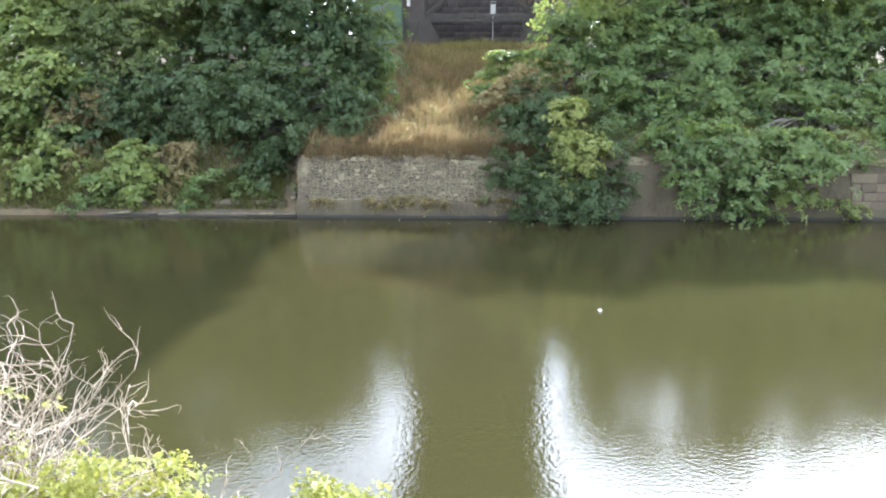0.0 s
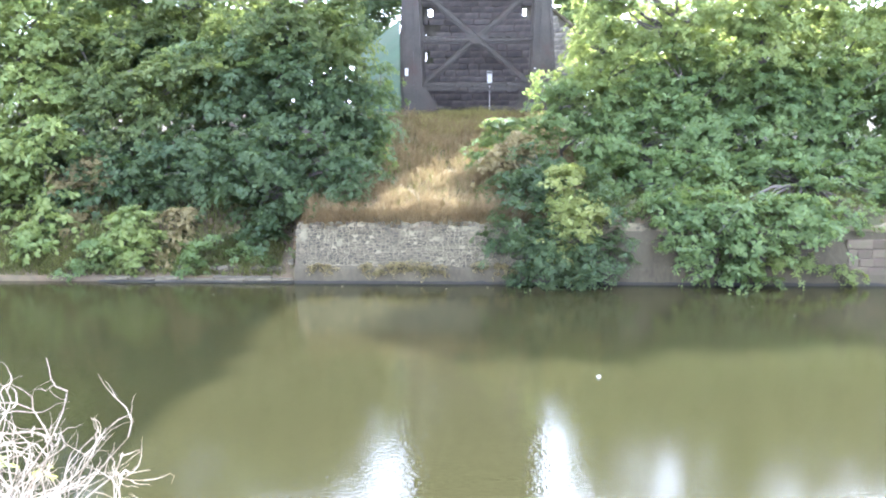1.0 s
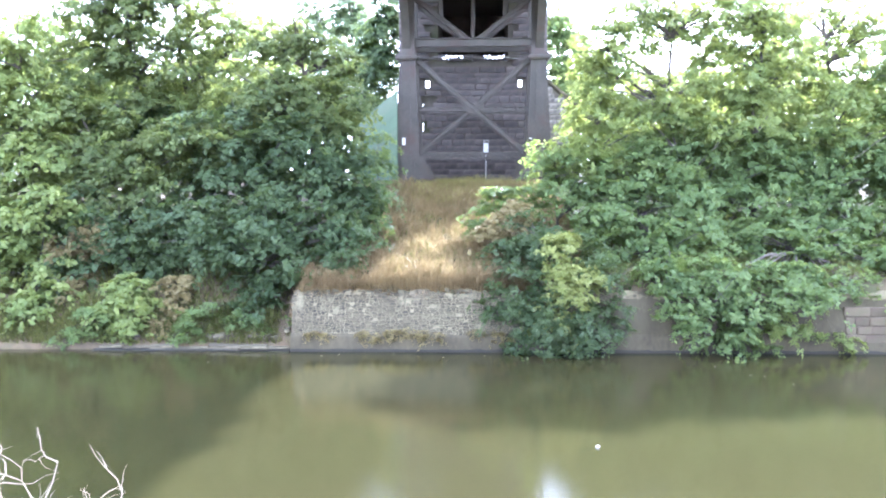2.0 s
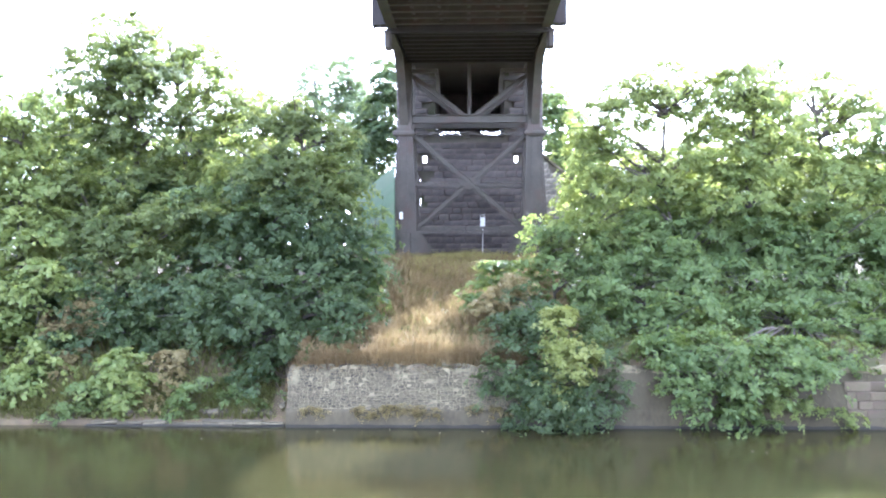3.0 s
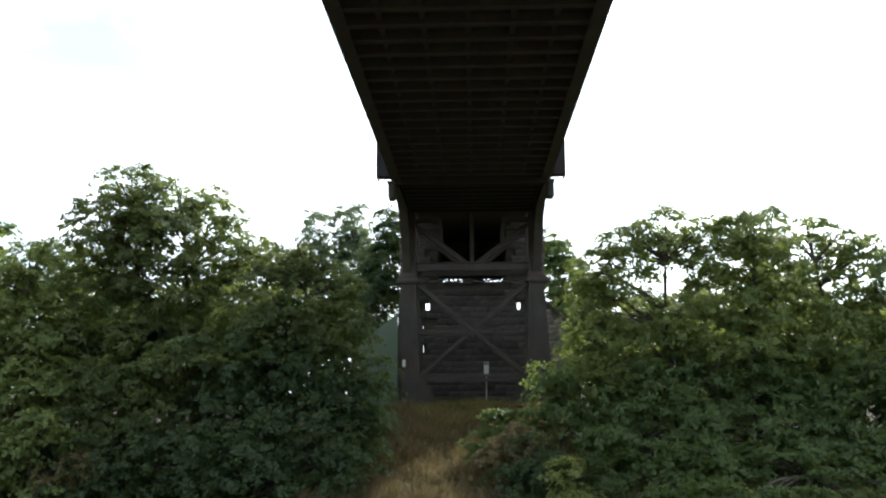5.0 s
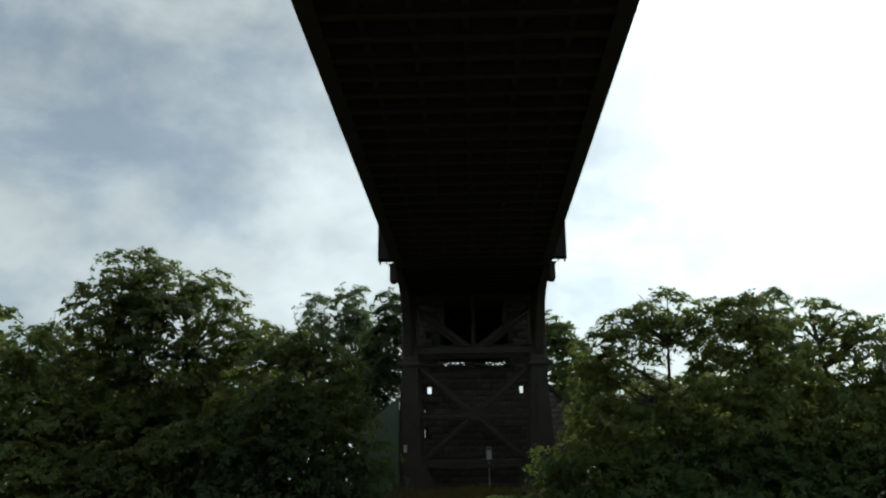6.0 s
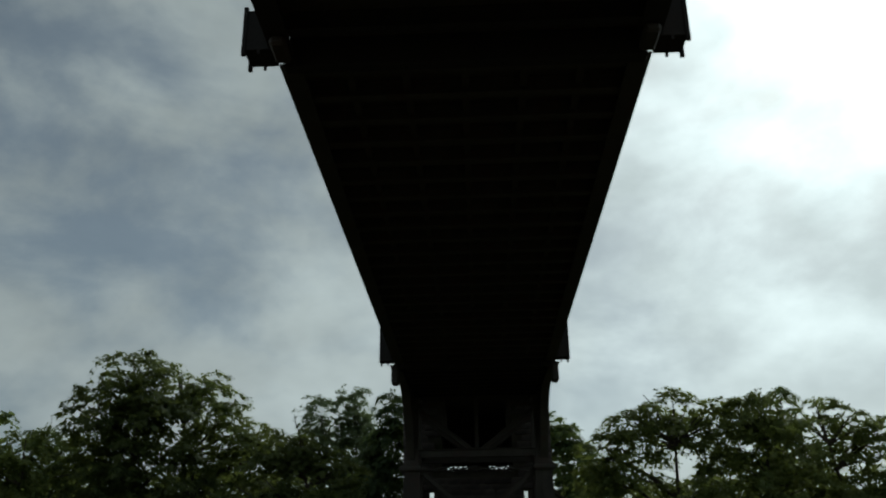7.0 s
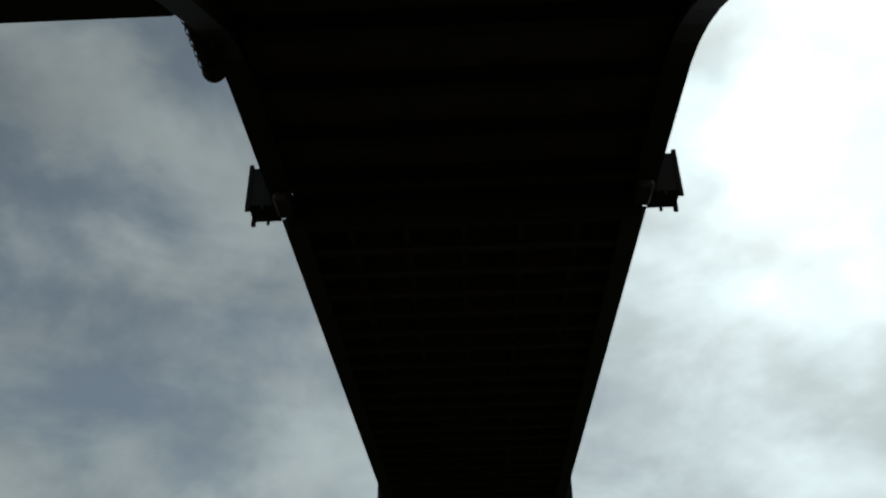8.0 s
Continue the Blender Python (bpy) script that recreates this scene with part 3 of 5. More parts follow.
def quad_mesh(name, verts, mat):
    me = bpy.data.meshes.new(name)
    n = len(verts) // 4
    me.vertices.add(n * 4)
    me.vertices.foreach_set("co", verts.astype(np.float32).ravel())
    me.loops.add(n * 4)
    me.loops.foreach_set("vertex_index", np.arange(n * 4, dtype=np.int32))
    me.polygons.add(n)
    me.polygons.foreach_set("loop_start", np.arange(0, n * 4, 4, dtype=np.int32))
    me.update(calc_edges=True)
    me.materials.append(mat)
    return me


def plant(name, label, category, base, lobes, mat, seed, density=1.3, spray=0.8, leaf=0.205, trunk=0.16, group="", **more):
    """A tree or bush on the ground at base: trunk, a limb into every lobe, and a leafy crown. Lobes in world metres."""
    rng = np.random.default_rng(seed)
    bx, by = base
    bz = ground_z(bx, by) - 0.1
    top = empty(name, bx, by, bz, label, category, group)
    o = np.array((bx, by, bz))
    rel = [(l[0] - bx, l[1] - by, l[2] - bz, *l[3:]) for l in lobes]
    hi = max(rel, key=lambda l: l[2])
    main = []
    for i in range(8):
        f = i / 7
        bend = 0.25 * math.sin(f * 5 + seed) * f * (1 - f)
        main.append(Vector((hi[0] * f ** 1.5 + bend, hi[1] * f ** 1.5 + bend * 0.5, (hi[2] + hi[5] * 0.6) * f)))
    vs, fs = tube_arrays(main, [trunk * (1 - 0.88 * i / 7) * (1.35 if i == 0 else 1) for i in range(8)], 8)
    stem = mesh_object("trunk", vs, fs, M_BARK, top, smooth=True)
    for lobe in rel:
        c = Vector(lobe[:3])
        f = min(0.8, max(0.12, (c.z - 0.6 * math.hypot(c.x - hi[0] * 0.5, c.y)) / max(0.5, main[-1].z)))
        i = min(6, int(f * 7))
        start = main[i].lerp(main[i + 1], f * 7 - i)
        vs, fs = [], []
        for j in range(5):
            end = c + Vector(rng.normal(size=3)) * 0.55 * min(lobe[3:]) if j else c
            pts = []
            for q in range(6):
                g = q / 5
                pt = start.lerp(end, g)
                pt.z += 0.12 * (end - start).length * math.sin(math.pi * g) * 0.6
                pts.append(pt + Vector(rng.normal(size=3)) * 0.06 * (end - start).length * g * (1 - g))
            r = trunk * (0.58 if j == 0 else 0.36)
            v2, f2 = tube_arrays(pts, [r * (1 - 0.8 * q / 5) for q in range(6)], 5)
            fs += [tuple(a + len(vs) for a in g) for g in f2]
            vs += v2
        mesh_object("limb", vs, fs, M_BARK, stem, smooth=True)
    crown = new("crown", quad_mesh("crown", leaf_cloud(rng, rel, density, spray, leaf, **more), mat))
    crown.parent = top
    return top


plant("tree", "tall leafy sycamore on the canal bank, dark and airy", "tree", (-20.7, 55.5), [
    (-22.4, 55.5, 22.7, 1.9, 1.5, 1.4),
    (-21.4, 55.5, 21.2, 2.3, 1.7, 1.6),
    (-23.1, 55.5, 20.4, 2.7, 1.9, 1.8),
    (-24.9, 55.5, 19.9, 1.4, 1.1, 1.3),
    (-20.8, 55.5, 19.1, 3.0, 2.1, 2.0),
    (-24.1, 55.5, 17.1, 2.5, 1.9, 2.0),
    (-19.9, 55.0, 15.9, 3.2, 2.3, 2.3),
    (-22.6, 54.5, 13.3, 3.5, 2.5, 2.5),
    (-21.6, 55.0, 17.0, 2.6, 1.8, 1.6),
], M_LEAF_OLIVE, 1, trunk=0.3, density=1.15, inner=0.15, group='bank trees')
plant("tree", "sunlit yellow-green sycamore behind the thicket", "tree", (-18.1, 57.5), [
    (-20.0, 58.0, 22.0, 1.9, 1.6, 1.9),
    (-18.0, 58.0, 20.5, 2.2, 1.8, 2.1),
    (-16.0, 58.0, 18.9, 1.9, 1.7, 2.1),
    (-14.0, 58.0, 17.7, 1.9, 1.6, 1.9),
    (-17.0, 57.5, 15.8, 2.6, 2.1, 2.4),
    (-18.7, 57.0, 12.7, 2.9, 2.3, 2.6),
], M_LEAF_LIGHT, 2, trunk=0.28, density=1.15, inner=0.15, group='bank trees')
plant("tree", "sycamore turning yellow at the top", "tree", (-26.5, 51.0), [
    (-26.7, 51.5, 17.2, 1.5, 1.1, 1.2),
    (-27.3, 51.0, 15.5, 2.0, 1.5, 1.6),
    (-25.5, 51.0, 13.4, 2.0, 1.5, 1.6),
    (-26.9, 50.5, 11.7, 2.0, 1.5, 1.6),
    (-24.7, 50.0, 10.0, 1.9, 1.5, 1.6),
    (-25.7, 49.5, 7.7, 2.6, 1.9, 1.9),
], M_LEAF_LIGHT, 3, trunk=0.22, leaf=0.25, per=17, group='bank trees')
plant("tree", "far sycamore beyond the bank", "tree", (-39.9, 80), [
    (-39.6, 80.0, 22.7, 2.3, 1.6, 1.5),
    (-40.6, 80.0, 18.0, 4.1, 3.1, 3.1),
    (-36.4, 80.0, 17.9, 3.6, 2.8, 3.1),
], M_LEAF_MID, 4, density=1.3, spray=1.1, leaf=0.3, trunk=0.25, group='bank trees')
plant("tree", "tall leafy sycamore on the canal bank beside the iron pier", "tree", (-9.5, 53.5), [
    (-8.3, 53.5, 15.9, 1.3, 1.2, 1.2),
    (-10.6, 53.5, 17.1, 1.7, 1.4, 1.4),
    (-12.4, 53.5, 16.8, 1.6, 1.4, 1.5),
    (-8.4, 53.0, 13.6, 2.0, 1.7, 1.7),
    (-10.7, 52.5, 13.1, 2.7, 2.0, 2.0),
    (-7.8, 52.0, 11.3, 1.8, 1.6, 2.0),
    (-13.1, 52.5, 13.1, 2.4, 1.9, 2.0),
], M_LEAF_OLIVE, 5, trunk=0.26, group='bank trees')
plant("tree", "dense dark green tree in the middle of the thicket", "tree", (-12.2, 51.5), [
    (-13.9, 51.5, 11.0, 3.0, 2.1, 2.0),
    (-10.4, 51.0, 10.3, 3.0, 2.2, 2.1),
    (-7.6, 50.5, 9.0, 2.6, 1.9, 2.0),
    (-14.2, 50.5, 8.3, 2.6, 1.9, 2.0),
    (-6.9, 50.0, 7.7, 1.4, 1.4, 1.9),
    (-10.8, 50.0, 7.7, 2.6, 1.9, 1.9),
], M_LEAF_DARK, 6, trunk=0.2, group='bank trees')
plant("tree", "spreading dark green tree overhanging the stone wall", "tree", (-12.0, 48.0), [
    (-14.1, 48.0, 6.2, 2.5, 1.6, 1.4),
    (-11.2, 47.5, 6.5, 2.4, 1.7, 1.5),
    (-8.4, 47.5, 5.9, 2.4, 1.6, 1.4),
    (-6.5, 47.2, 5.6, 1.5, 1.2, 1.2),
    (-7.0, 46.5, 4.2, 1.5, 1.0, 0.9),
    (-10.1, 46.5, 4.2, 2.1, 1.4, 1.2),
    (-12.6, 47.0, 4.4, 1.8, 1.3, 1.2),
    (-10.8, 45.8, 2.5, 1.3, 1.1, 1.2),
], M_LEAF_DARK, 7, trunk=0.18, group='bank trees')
plant("tree", "mid-green tree in the bank thicket", "tree", (-20.3, 51.5), [
    (-23.6, 52.0, 11.7, 2.3, 1.9, 2.0),
    (-20.0, 51.5, 11.0, 2.7, 2.0, 2.0),
    (-16.7, 51.0, 10.3, 2.6, 2.0, 2.0),
    (-21.5, 50.5, 9.0, 2.6, 1.9, 2.0),
    (-18.4, 50.0, 7.7, 2.6, 1.9, 1.9),
], M_LEAF_OLIVE, 8, trunk=0.2, group='bank trees')
# this low tree takes the dark leaves so that its colour carries the bank's shade
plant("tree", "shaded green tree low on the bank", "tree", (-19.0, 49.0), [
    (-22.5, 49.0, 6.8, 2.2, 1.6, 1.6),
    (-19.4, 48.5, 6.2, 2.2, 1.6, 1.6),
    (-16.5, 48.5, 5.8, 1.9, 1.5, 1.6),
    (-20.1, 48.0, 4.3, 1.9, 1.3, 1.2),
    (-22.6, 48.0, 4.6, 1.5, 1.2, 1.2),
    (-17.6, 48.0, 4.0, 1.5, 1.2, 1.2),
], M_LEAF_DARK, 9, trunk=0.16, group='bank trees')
plant("bush", "bright green sycamore bush hanging over the canal edge", "bush", (-23.8, 47), [
    (-25.0, 47.5, 6.5, 1.8, 1.4, 1.5),
    (-23.1, 47.5, 7.2, 1.5, 1.2, 1.2),
    (-24.7, 47.0, 4.1, 1.5, 1.3, 1.5),
    (-22.8, 47.0, 3.5, 1.5, 1.2, 1.4),
    (-22.6, 45.6, 2.3, 1.3, 1.0, 1.0),
    (-23.6, 45.2, 1.9, 1.1, 0.9, 0.8),
], M_LEAF_LIGHT, 10, trunk=0.07, spray=0.62, leaf=0.27, per=9, group='bank trees')
plant("bush", "fresh light green bush by the canal edge", "bush", (-18.4, 45.5), [
    (-18.3, 45.5, 3.0, 1.2, 0.8, 0.7),
    (-18.8, 45.0, 2.0, 1.0, 0.8, 0.9),
    (-17.3, 45.0, 1.7, 1.0, 0.8, 0.9),
    (-18.0, 44.5, 0.9, 0.9, 0.7, 0.6),
], M_LEAF_LIGHT, 11, trunk=0.05, spray=0.55, leaf=0.25, per=9)
plant("bush", "brown withered bush among green ones", "bush", (-16.0, 46), [
    (-15.8, 46.0, 3.0, 0.7, 0.6, 0.8),
    (-15.7, 45.4, 1.9, 0.8, 0.7, 0.8),
    (-16.4, 44.8, 1.3, 0.6, 0.5, 0.6),
], M_LEAF_BROWN, 12, trunk=0.04, spray=0.55, leaf=0.16)
plant("bush", "withered brown branch hanging in the thicket", "bush", (-21.2, 47.5), [
    (-20.8, 47.7, 5.3, 0.9, 0.8, 1.1),
    (-22.7, 47.5, 5.0, 0.8, 0.6, 0.6),
    (-21.6, 46.9, 2.9, 0.7, 0.6, 0.7),
], M_LEAF_BROWN, 13, trunk=0.04, spray=0.55, leaf=0.16)
plant("bush", "low green bush above the stone ledge", "bush", (-13.0, 46), [
    (-13.8, 44.9, 1.5, 1.2, 0.8, 0.6),
    (-12.0, 44.7, 1.2, 1.3, 0.8, 0.6),
    (-14.4, 44.2, 0.7, 0.9, 0.6, 0.5),
], M_LEAF_MID, 14, trunk=0.04, spray=0.55, leaf=0.16)
plant("bush", "low green bush on the canal ledge", "bush", (-20.1, 45), [
    (-19.9, 44.7, 1.2, 1.2, 0.9, 0.9),
    (-20.7, 44.1, 0.7, 0.9, 0.6, 0.6),
], M_LEAF_MID, 15, trunk=0.04, spray=0.55, leaf=0.16)
plant("birch", "pale slender birch behind the bank", "tree", (-15.4, 92), [
    (-16.4, 92.0, 26.6, 1.7, 1.8, 2.5),
    (-15.5, 92.0, 21.5, 2.4, 2.5, 3.6),
    (-16.2, 91.0, 17.2, 2.6, 2.6, 3.5),
], M_LEAF_BIRCH, 16, density=1.5, spray=0.75, leaf=0.2, trunk=0.2, group='far birches')
plant("birch", "pale slender birch behind the bank", "tree", (-12.4, 92), [
    (-12.8, 92.0, 27.0, 1.8, 1.8, 2.5),
    (-11.9, 92.0, 22.1, 2.4, 2.5, 3.6),
    (-12.6, 91.0, 17.2, 2.6, 2.6, 3.5),
], M_LEAF_BIRCH, 17, density=1.5, spray=0.75, leaf=0.2, trunk=0.2, group='far birches')
plant("tree", "dark tree close behind the iron pier", "tree", (-8.6, 84), [
    (-7.8, 84.0, 24.7, 1.2, 1.4, 2.2),
    (-8.6, 84.0, 21.5, 1.9, 2.0, 2.7),
    (-9.6, 83.0, 17.0, 2.7, 2.5, 3.2),
    (-8.7, 82.0, 12.1, 2.1, 2.2, 3.2),
], M_LEAF_DARK, 18, density=2.8, spray=1.0, leaf=0.27, trunk=0.2, group='bank trees')
plant("bush", "thin feathery shrub beside the green fence", "bush", (-5.6, 51.5), [
    (-5.6, 51.5, 8.3, 0.9, 1.0, 1.3),
    (-6.0, 50.5, 6.0, 1.0, 1.0, 1.3),
    (-5.6, 52.5, 10.6, 0.6, 0.7, 1.0),
], M_LEAF_MID, 19, trunk=0.05, spray=0.5, leaf=0.12)
plant("tree", "tall leafy sycamore on the canal bank with airy upper branches", "tree", (11.8, 54.5), [
    (12.2, 54.5, 19.3, 1.9, 1.3, 1.2),
    (9.7, 54.5, 18.5, 1.4, 1.1, 1.2),
    (11.1, 54.5, 17.4, 2.1, 1.3, 1.1),
    (13.9, 54.5, 18.1, 1.4, 1.3, 1.6),
    (7.9, 54.5, 16.4, 1.8, 1.4, 1.6),
    (7.8, 54.5, 15.1, 1.4, 1.3, 1.6),
    (9.9, 54.0, 14.1, 2.1, 1.6, 1.6),
    (12.7, 54.0, 13.7, 2.1, 1.6, 1.6),
], M_LEAF_LIGHT, 20, trunk=0.26, density=1.15, inner=0.1, group='bank trees')
plant("tree", "tall leafy sycamore on the canal bank, broad and full", "tree", (17.0, 54.0), [
    (17.5, 54.0, 19.2, 1.6, 1.1, 1.0),
    (15.8, 54.0, 18.2, 1.6, 1.3, 1.6),
    (18.2, 54.0, 17.3, 2.3, 1.8, 1.9),
    (15.6, 53.5, 15.5, 2.2, 1.9, 2.2),
    (18.3, 53.5, 14.0, 2.4, 1.9, 2.1),
    (16.1, 53.0, 11.9, 2.7, 2.0, 2.0),
], M_LEAF_LIGHT, 21, trunk=0.26, group='bank trees')
plant("tree", "thin pale tree rising behind the row", "tree", (25.9, 76), [
    (26.1, 76.0, 24.2, 1.1, 0.8, 0.9),
    (26.3, 76.0, 22.0, 1.7, 1.4, 1.5),
    (27.5, 76.0, 19.0, 2.9, 2.3, 2.4),
], M_LEAF_MID, 22, trunk=0.18, density=1.15, group='bank trees')
plant("tree", "tall leafy sycamore on the canal bank in a thick row", "tree", (22.3, 54.5), [
    (21.0, 55.0, 19.2, 1.6, 1.1, 1.1),
    (22.8, 54.5, 18.3, 1.6, 1.2, 1.2),
    (24.6, 54.5, 17.3, 1.8, 1.3, 1.4),
    (21.4, 54.5, 15.9, 1.8, 1.4, 1.6),
    (23.6, 54.0, 14.0, 2.1, 1.6, 1.7),
    (21.6, 53.5, 12.3, 2.4, 1.9, 2.1),
    (24.4, 53.0, 11.5, 2.0, 1.7, 2.0),
], M_LEAF_LIGHT, 23, trunk=0.24, density=1.15, inner=0.1, group='bank trees')
plant("tree", "sycamore at the thicket edge", "tree", (25.1, 52.5), [
    (25.2, 53.0, 15.4, 1.7, 1.5, 1.9),
    (25.5, 52.5, 11.5, 2.0, 1.9, 2.4),
    (24.9, 51.5, 7.6, 2.3, 2.0, 2.3),
    (23.1, 47.2, 4.4, 2.1, 1.8, 2.1),
], M_LEAF_MID, 24, trunk=0.22, group='bank trees')
plant("tree", "sunlit young sycamore near the pier", "tree", (7.0, 53.5), [
    (7.1, 54.0, 12.4, 1.2, 1.1, 1.4),
    (7.8, 54.0, 12.7, 1.9, 1.4, 1.4),
    (9.8, 53.5, 11.3, 2.1, 1.5, 1.6),
    (6.2, 52.5, 10.1, 1.6, 1.2, 1.4),
    (8.3, 52.5, 9.6, 2.0, 1.5, 1.5),
], M_LEAF_LIGHT, 25, trunk=0.14, group='bank trees')
plant("tree", "mid-green tree in the dense row", "tree", (13.2, 52.5), [
    (11.7, 53.0, 10.6, 2.4, 1.8, 1.9),
    (14.6, 52.5, 9.6, 2.4, 1.8, 1.9),
    (17.2, 52.5, 9.5, 2.4, 1.8, 1.9),
    (12.7, 51.5, 7.9, 2.3, 1.7, 1.7),
    (15.4, 51.0, 6.9, 2.6, 1.8, 1.6),
], M_LEAF_MID, 26, trunk=0.2, group='bank trees')
plant("tree", "mid-green tree in the dense row", "tree", (20.3, 52.0), [
    (19.9, 52.5, 9.5, 2.4, 1.9, 2.0),
    (22.6, 52.0, 8.9, 2.3, 1.9, 2.0),
    (18.9, 51.0, 6.9, 2.3, 1.7, 1.6),
    (21.6, 50.5, 6.0, 2.3, 1.7, 1.8),
], M_LEAF_MID, 27, trunk=0.2, group='bank trees')
plant("tree", "small tree near the pier foot", "tree", (5.1, 52.5), [
    (4.8, 52.5, 9.9, 1.2, 0.9, 1.0),
    (5.5, 52.0, 8.9, 1.7, 1.3, 1.3),
    (7.0, 51.0, 7.6, 1.6, 1.3, 1.3),
], M_LEAF_MID, 28, trunk=0.1, group='bank trees')
plant("tree", "green tree reaching low over the water", "tree", (11.0, 48.5), [
    (7.7, 49.5, 6.1, 1.9, 1.4, 1.3),
    (9.7, 48.5, 5.8, 1.9, 1.3, 1.2),
    (12.1, 48.0, 5.2, 2.2, 1.5, 1.4),
    (8.3, 47.5, 4.4, 1.4, 1.0, 1.1),
    (10.1, 46.0, 3.9, 1.6, 1.1, 1.0),
    (12.0, 44.7, 3.5, 1.7, 1.2, 1.2),
    (10.2, 44.0, 2.8, 1.3, 1.0, 1.0),
    (11.4, 43.5, 1.7, 1.5, 1.1, 1.0),
    (11.6, 43.1, 0.7, 1.0, 0.7, 0.6),
    (12.9, 43.7, 2.1, 1.4, 1.1, 1.3),
    (10.1, 44.7, 3.5, 1.6, 1.2, 1.3),
    (13.5, 43.1, 0.7, 0.8, 0.6, 0.6),
], M_LEAF_MID, 29, trunk=0.16, group='bank trees')
plant("tree", "dense green tree at the canal edge", "tree", (17.9, 49.0), [
    (15.7, 49.0, 5.2, 2.1, 1.5, 1.4),
    (18.0, 48.5, 4.9, 2.0, 1.5, 1.4),
    (20.4, 48.5, 4.6, 2.0, 1.5, 1.4),
    (14.1, 44.2, 3.3, 1.7, 1.2, 1.1),
    (16.3, 44.2, 3.3, 1.7, 1.2, 1.1),
    (18.8, 44.8, 3.5, 1.4, 1.0, 0.9),
    (13.6, 43.5, 1.6, 1.4, 1.0, 1.0),
    (21.3, 46.6, 4.2, 1.5, 1.3, 1.5),
], M_LEAF_MID, 30, trunk=0.18, group='bank trees')
plant("bush", "dark green bush draped over the rubble wall", "bush", (3.8, 47), [
    (3.1, 48.0, 5.9, 1.3, 1.1, 1.2),
    (2.1, 46.3, 4.5, 1.3, 1.1, 1.4),
    (3.4, 46.0, 4.2, 1.5, 1.3, 1.6),
    (2.1, 43.9, 2.8, 1.4, 1.2, 1.4),
    (3.5, 43.7, 2.2, 1.5, 1.3, 1.4),
    (4.5, 43.2, 1.0, 1.7, 1.2, 1.1),
    (3.0, 43.1, 0.7, 1.1, 0.8, 0.8),
    (6.1, 43.4, 1.3, 1.3, 1.1, 1.3),
    (6.3, 44.2, 3.3, 1.3, 1.2, 1.6),
    (5.2, 46.5, 4.8, 1.8, 1.4, 1.5),
], M_LEAF_DARK, 31, trunk=0.08, spray=0.65, leaf=0.16, density=1.3)
plant("bush", "yellowing bush among dark green leaves", "bush", (5.2, 46), [
    (4.5, 44.5, 5.2, 0.8, 0.7, 0.8),
    (4.7, 43.9, 4.2, 1.0, 0.8, 0.9),
    (5.3, 43.4, 3.2, 1.2, 1.0, 1.1),
    (4.2, 43.2, 2.3, 1.0, 0.8, 0.8),
], M_LEAF_YELLOW, 32, trunk=0.06, spray=0.55, leaf=0.15, density=1.3)
plant("bush", "pale leafy shrub on the bank below the pier", "bush", (1.5, 52.5), [
    (1.2, 51.5, 7.4, 1.3, 0.9, 0.7),
    (2.8, 51.5, 7.4, 1.3, 0.9, 0.7),
    (0.6, 50.0, 6.4, 0.9, 0.7, 0.7),
], M_LEAF_MID, 33, trunk=0.05, spray=0.5, leaf=0.14)
plant("bush", "browning shrub beside the dry grass", "bush", (1.4, 49.5), [
    (1.9, 48.8, 6.3, 1.1, 0.7, 0.6),
    (0.9, 48.5, 5.5, 0.8, 0.6, 0.7),
    (2.5, 49.2, 7.0, 0.8, 0.6, 0.6),
], M_LEAF_BROWN, 34, trunk=0.04, spray=0.5, leaf=0.14)
plant("tree", "distant tree behind the abutment", "tree", (8.9, 92), [
    (8.6, 92.0, 23.7, 1.5, 1.5, 2.1),
    (9.9, 92.0, 20.7, 2.4, 2.1, 2.7),
    (10.9, 91.0, 16.5, 3.5, 2.7, 2.9),
], M_LEAF_MID, 35, density=2.4, spray=1.0, leaf=0.3, trunk=0.2, group='bank trees')
plant("tree", "far woodland tree behind the bank", "tree", (-35.5, 86), [
    (-38.4, 86.0, 13.5, 6.6, 4.5, 3.9),
    (-29.9, 86.0, 13.5, 6.6, 4.5, 3.9),
    (-23.1, 88.0, 14.7, 5.1, 3.9, 4.0),
    (-33.1, 84.0, 9.0, 8.7, 4.8, 2.7),
    (-22.6, 84.0, 9.0, 6.5, 3.9, 2.7),
], M_LEAF_LIGHT, 36, trunk=0.25, density=1.7, spray=1.7, leaf=0.5, group='bank trees')
plant("tree", "far woodland tree behind the bank", "tree", (25.5, 86), [
    (16.3, 86.0, 12.7, 6.1, 3.8, 2.8),
    (24.5, 86.0, 13.8, 6.1, 4.2, 3.9),
    (32.6, 86.0, 13.7, 6.1, 4.2, 3.9),
    (19.6, 84.0, 8.8, 7.0, 4.1, 2.7),
    (30.2, 84.0, 8.8, 8.1, 4.6, 2.7),
    (39.0, 86.0, 11.5, 5.0, 4.0, 4.4),
], M_LEAF_LIGHT, 37, trunk=0.25, density=1.7, spray=1.7, leaf=0.5, group='bank trees')
plant("tree", "mid-green young tree filling the row", "tree", (9.2, 50.5), [
    (8.5, 52.0, 8.9, 1.7, 1.3, 1.3),
    (9.6, 51.0, 7.9, 1.8, 1.3, 1.3),
    (11.1, 50.5, 7.0, 1.6, 1.2, 1.3),
    (10.6, 52.5, 9.6, 1.7, 1.3, 1.4),
], M_LEAF_MID, 38, trunk=0.12, group='bank trees')
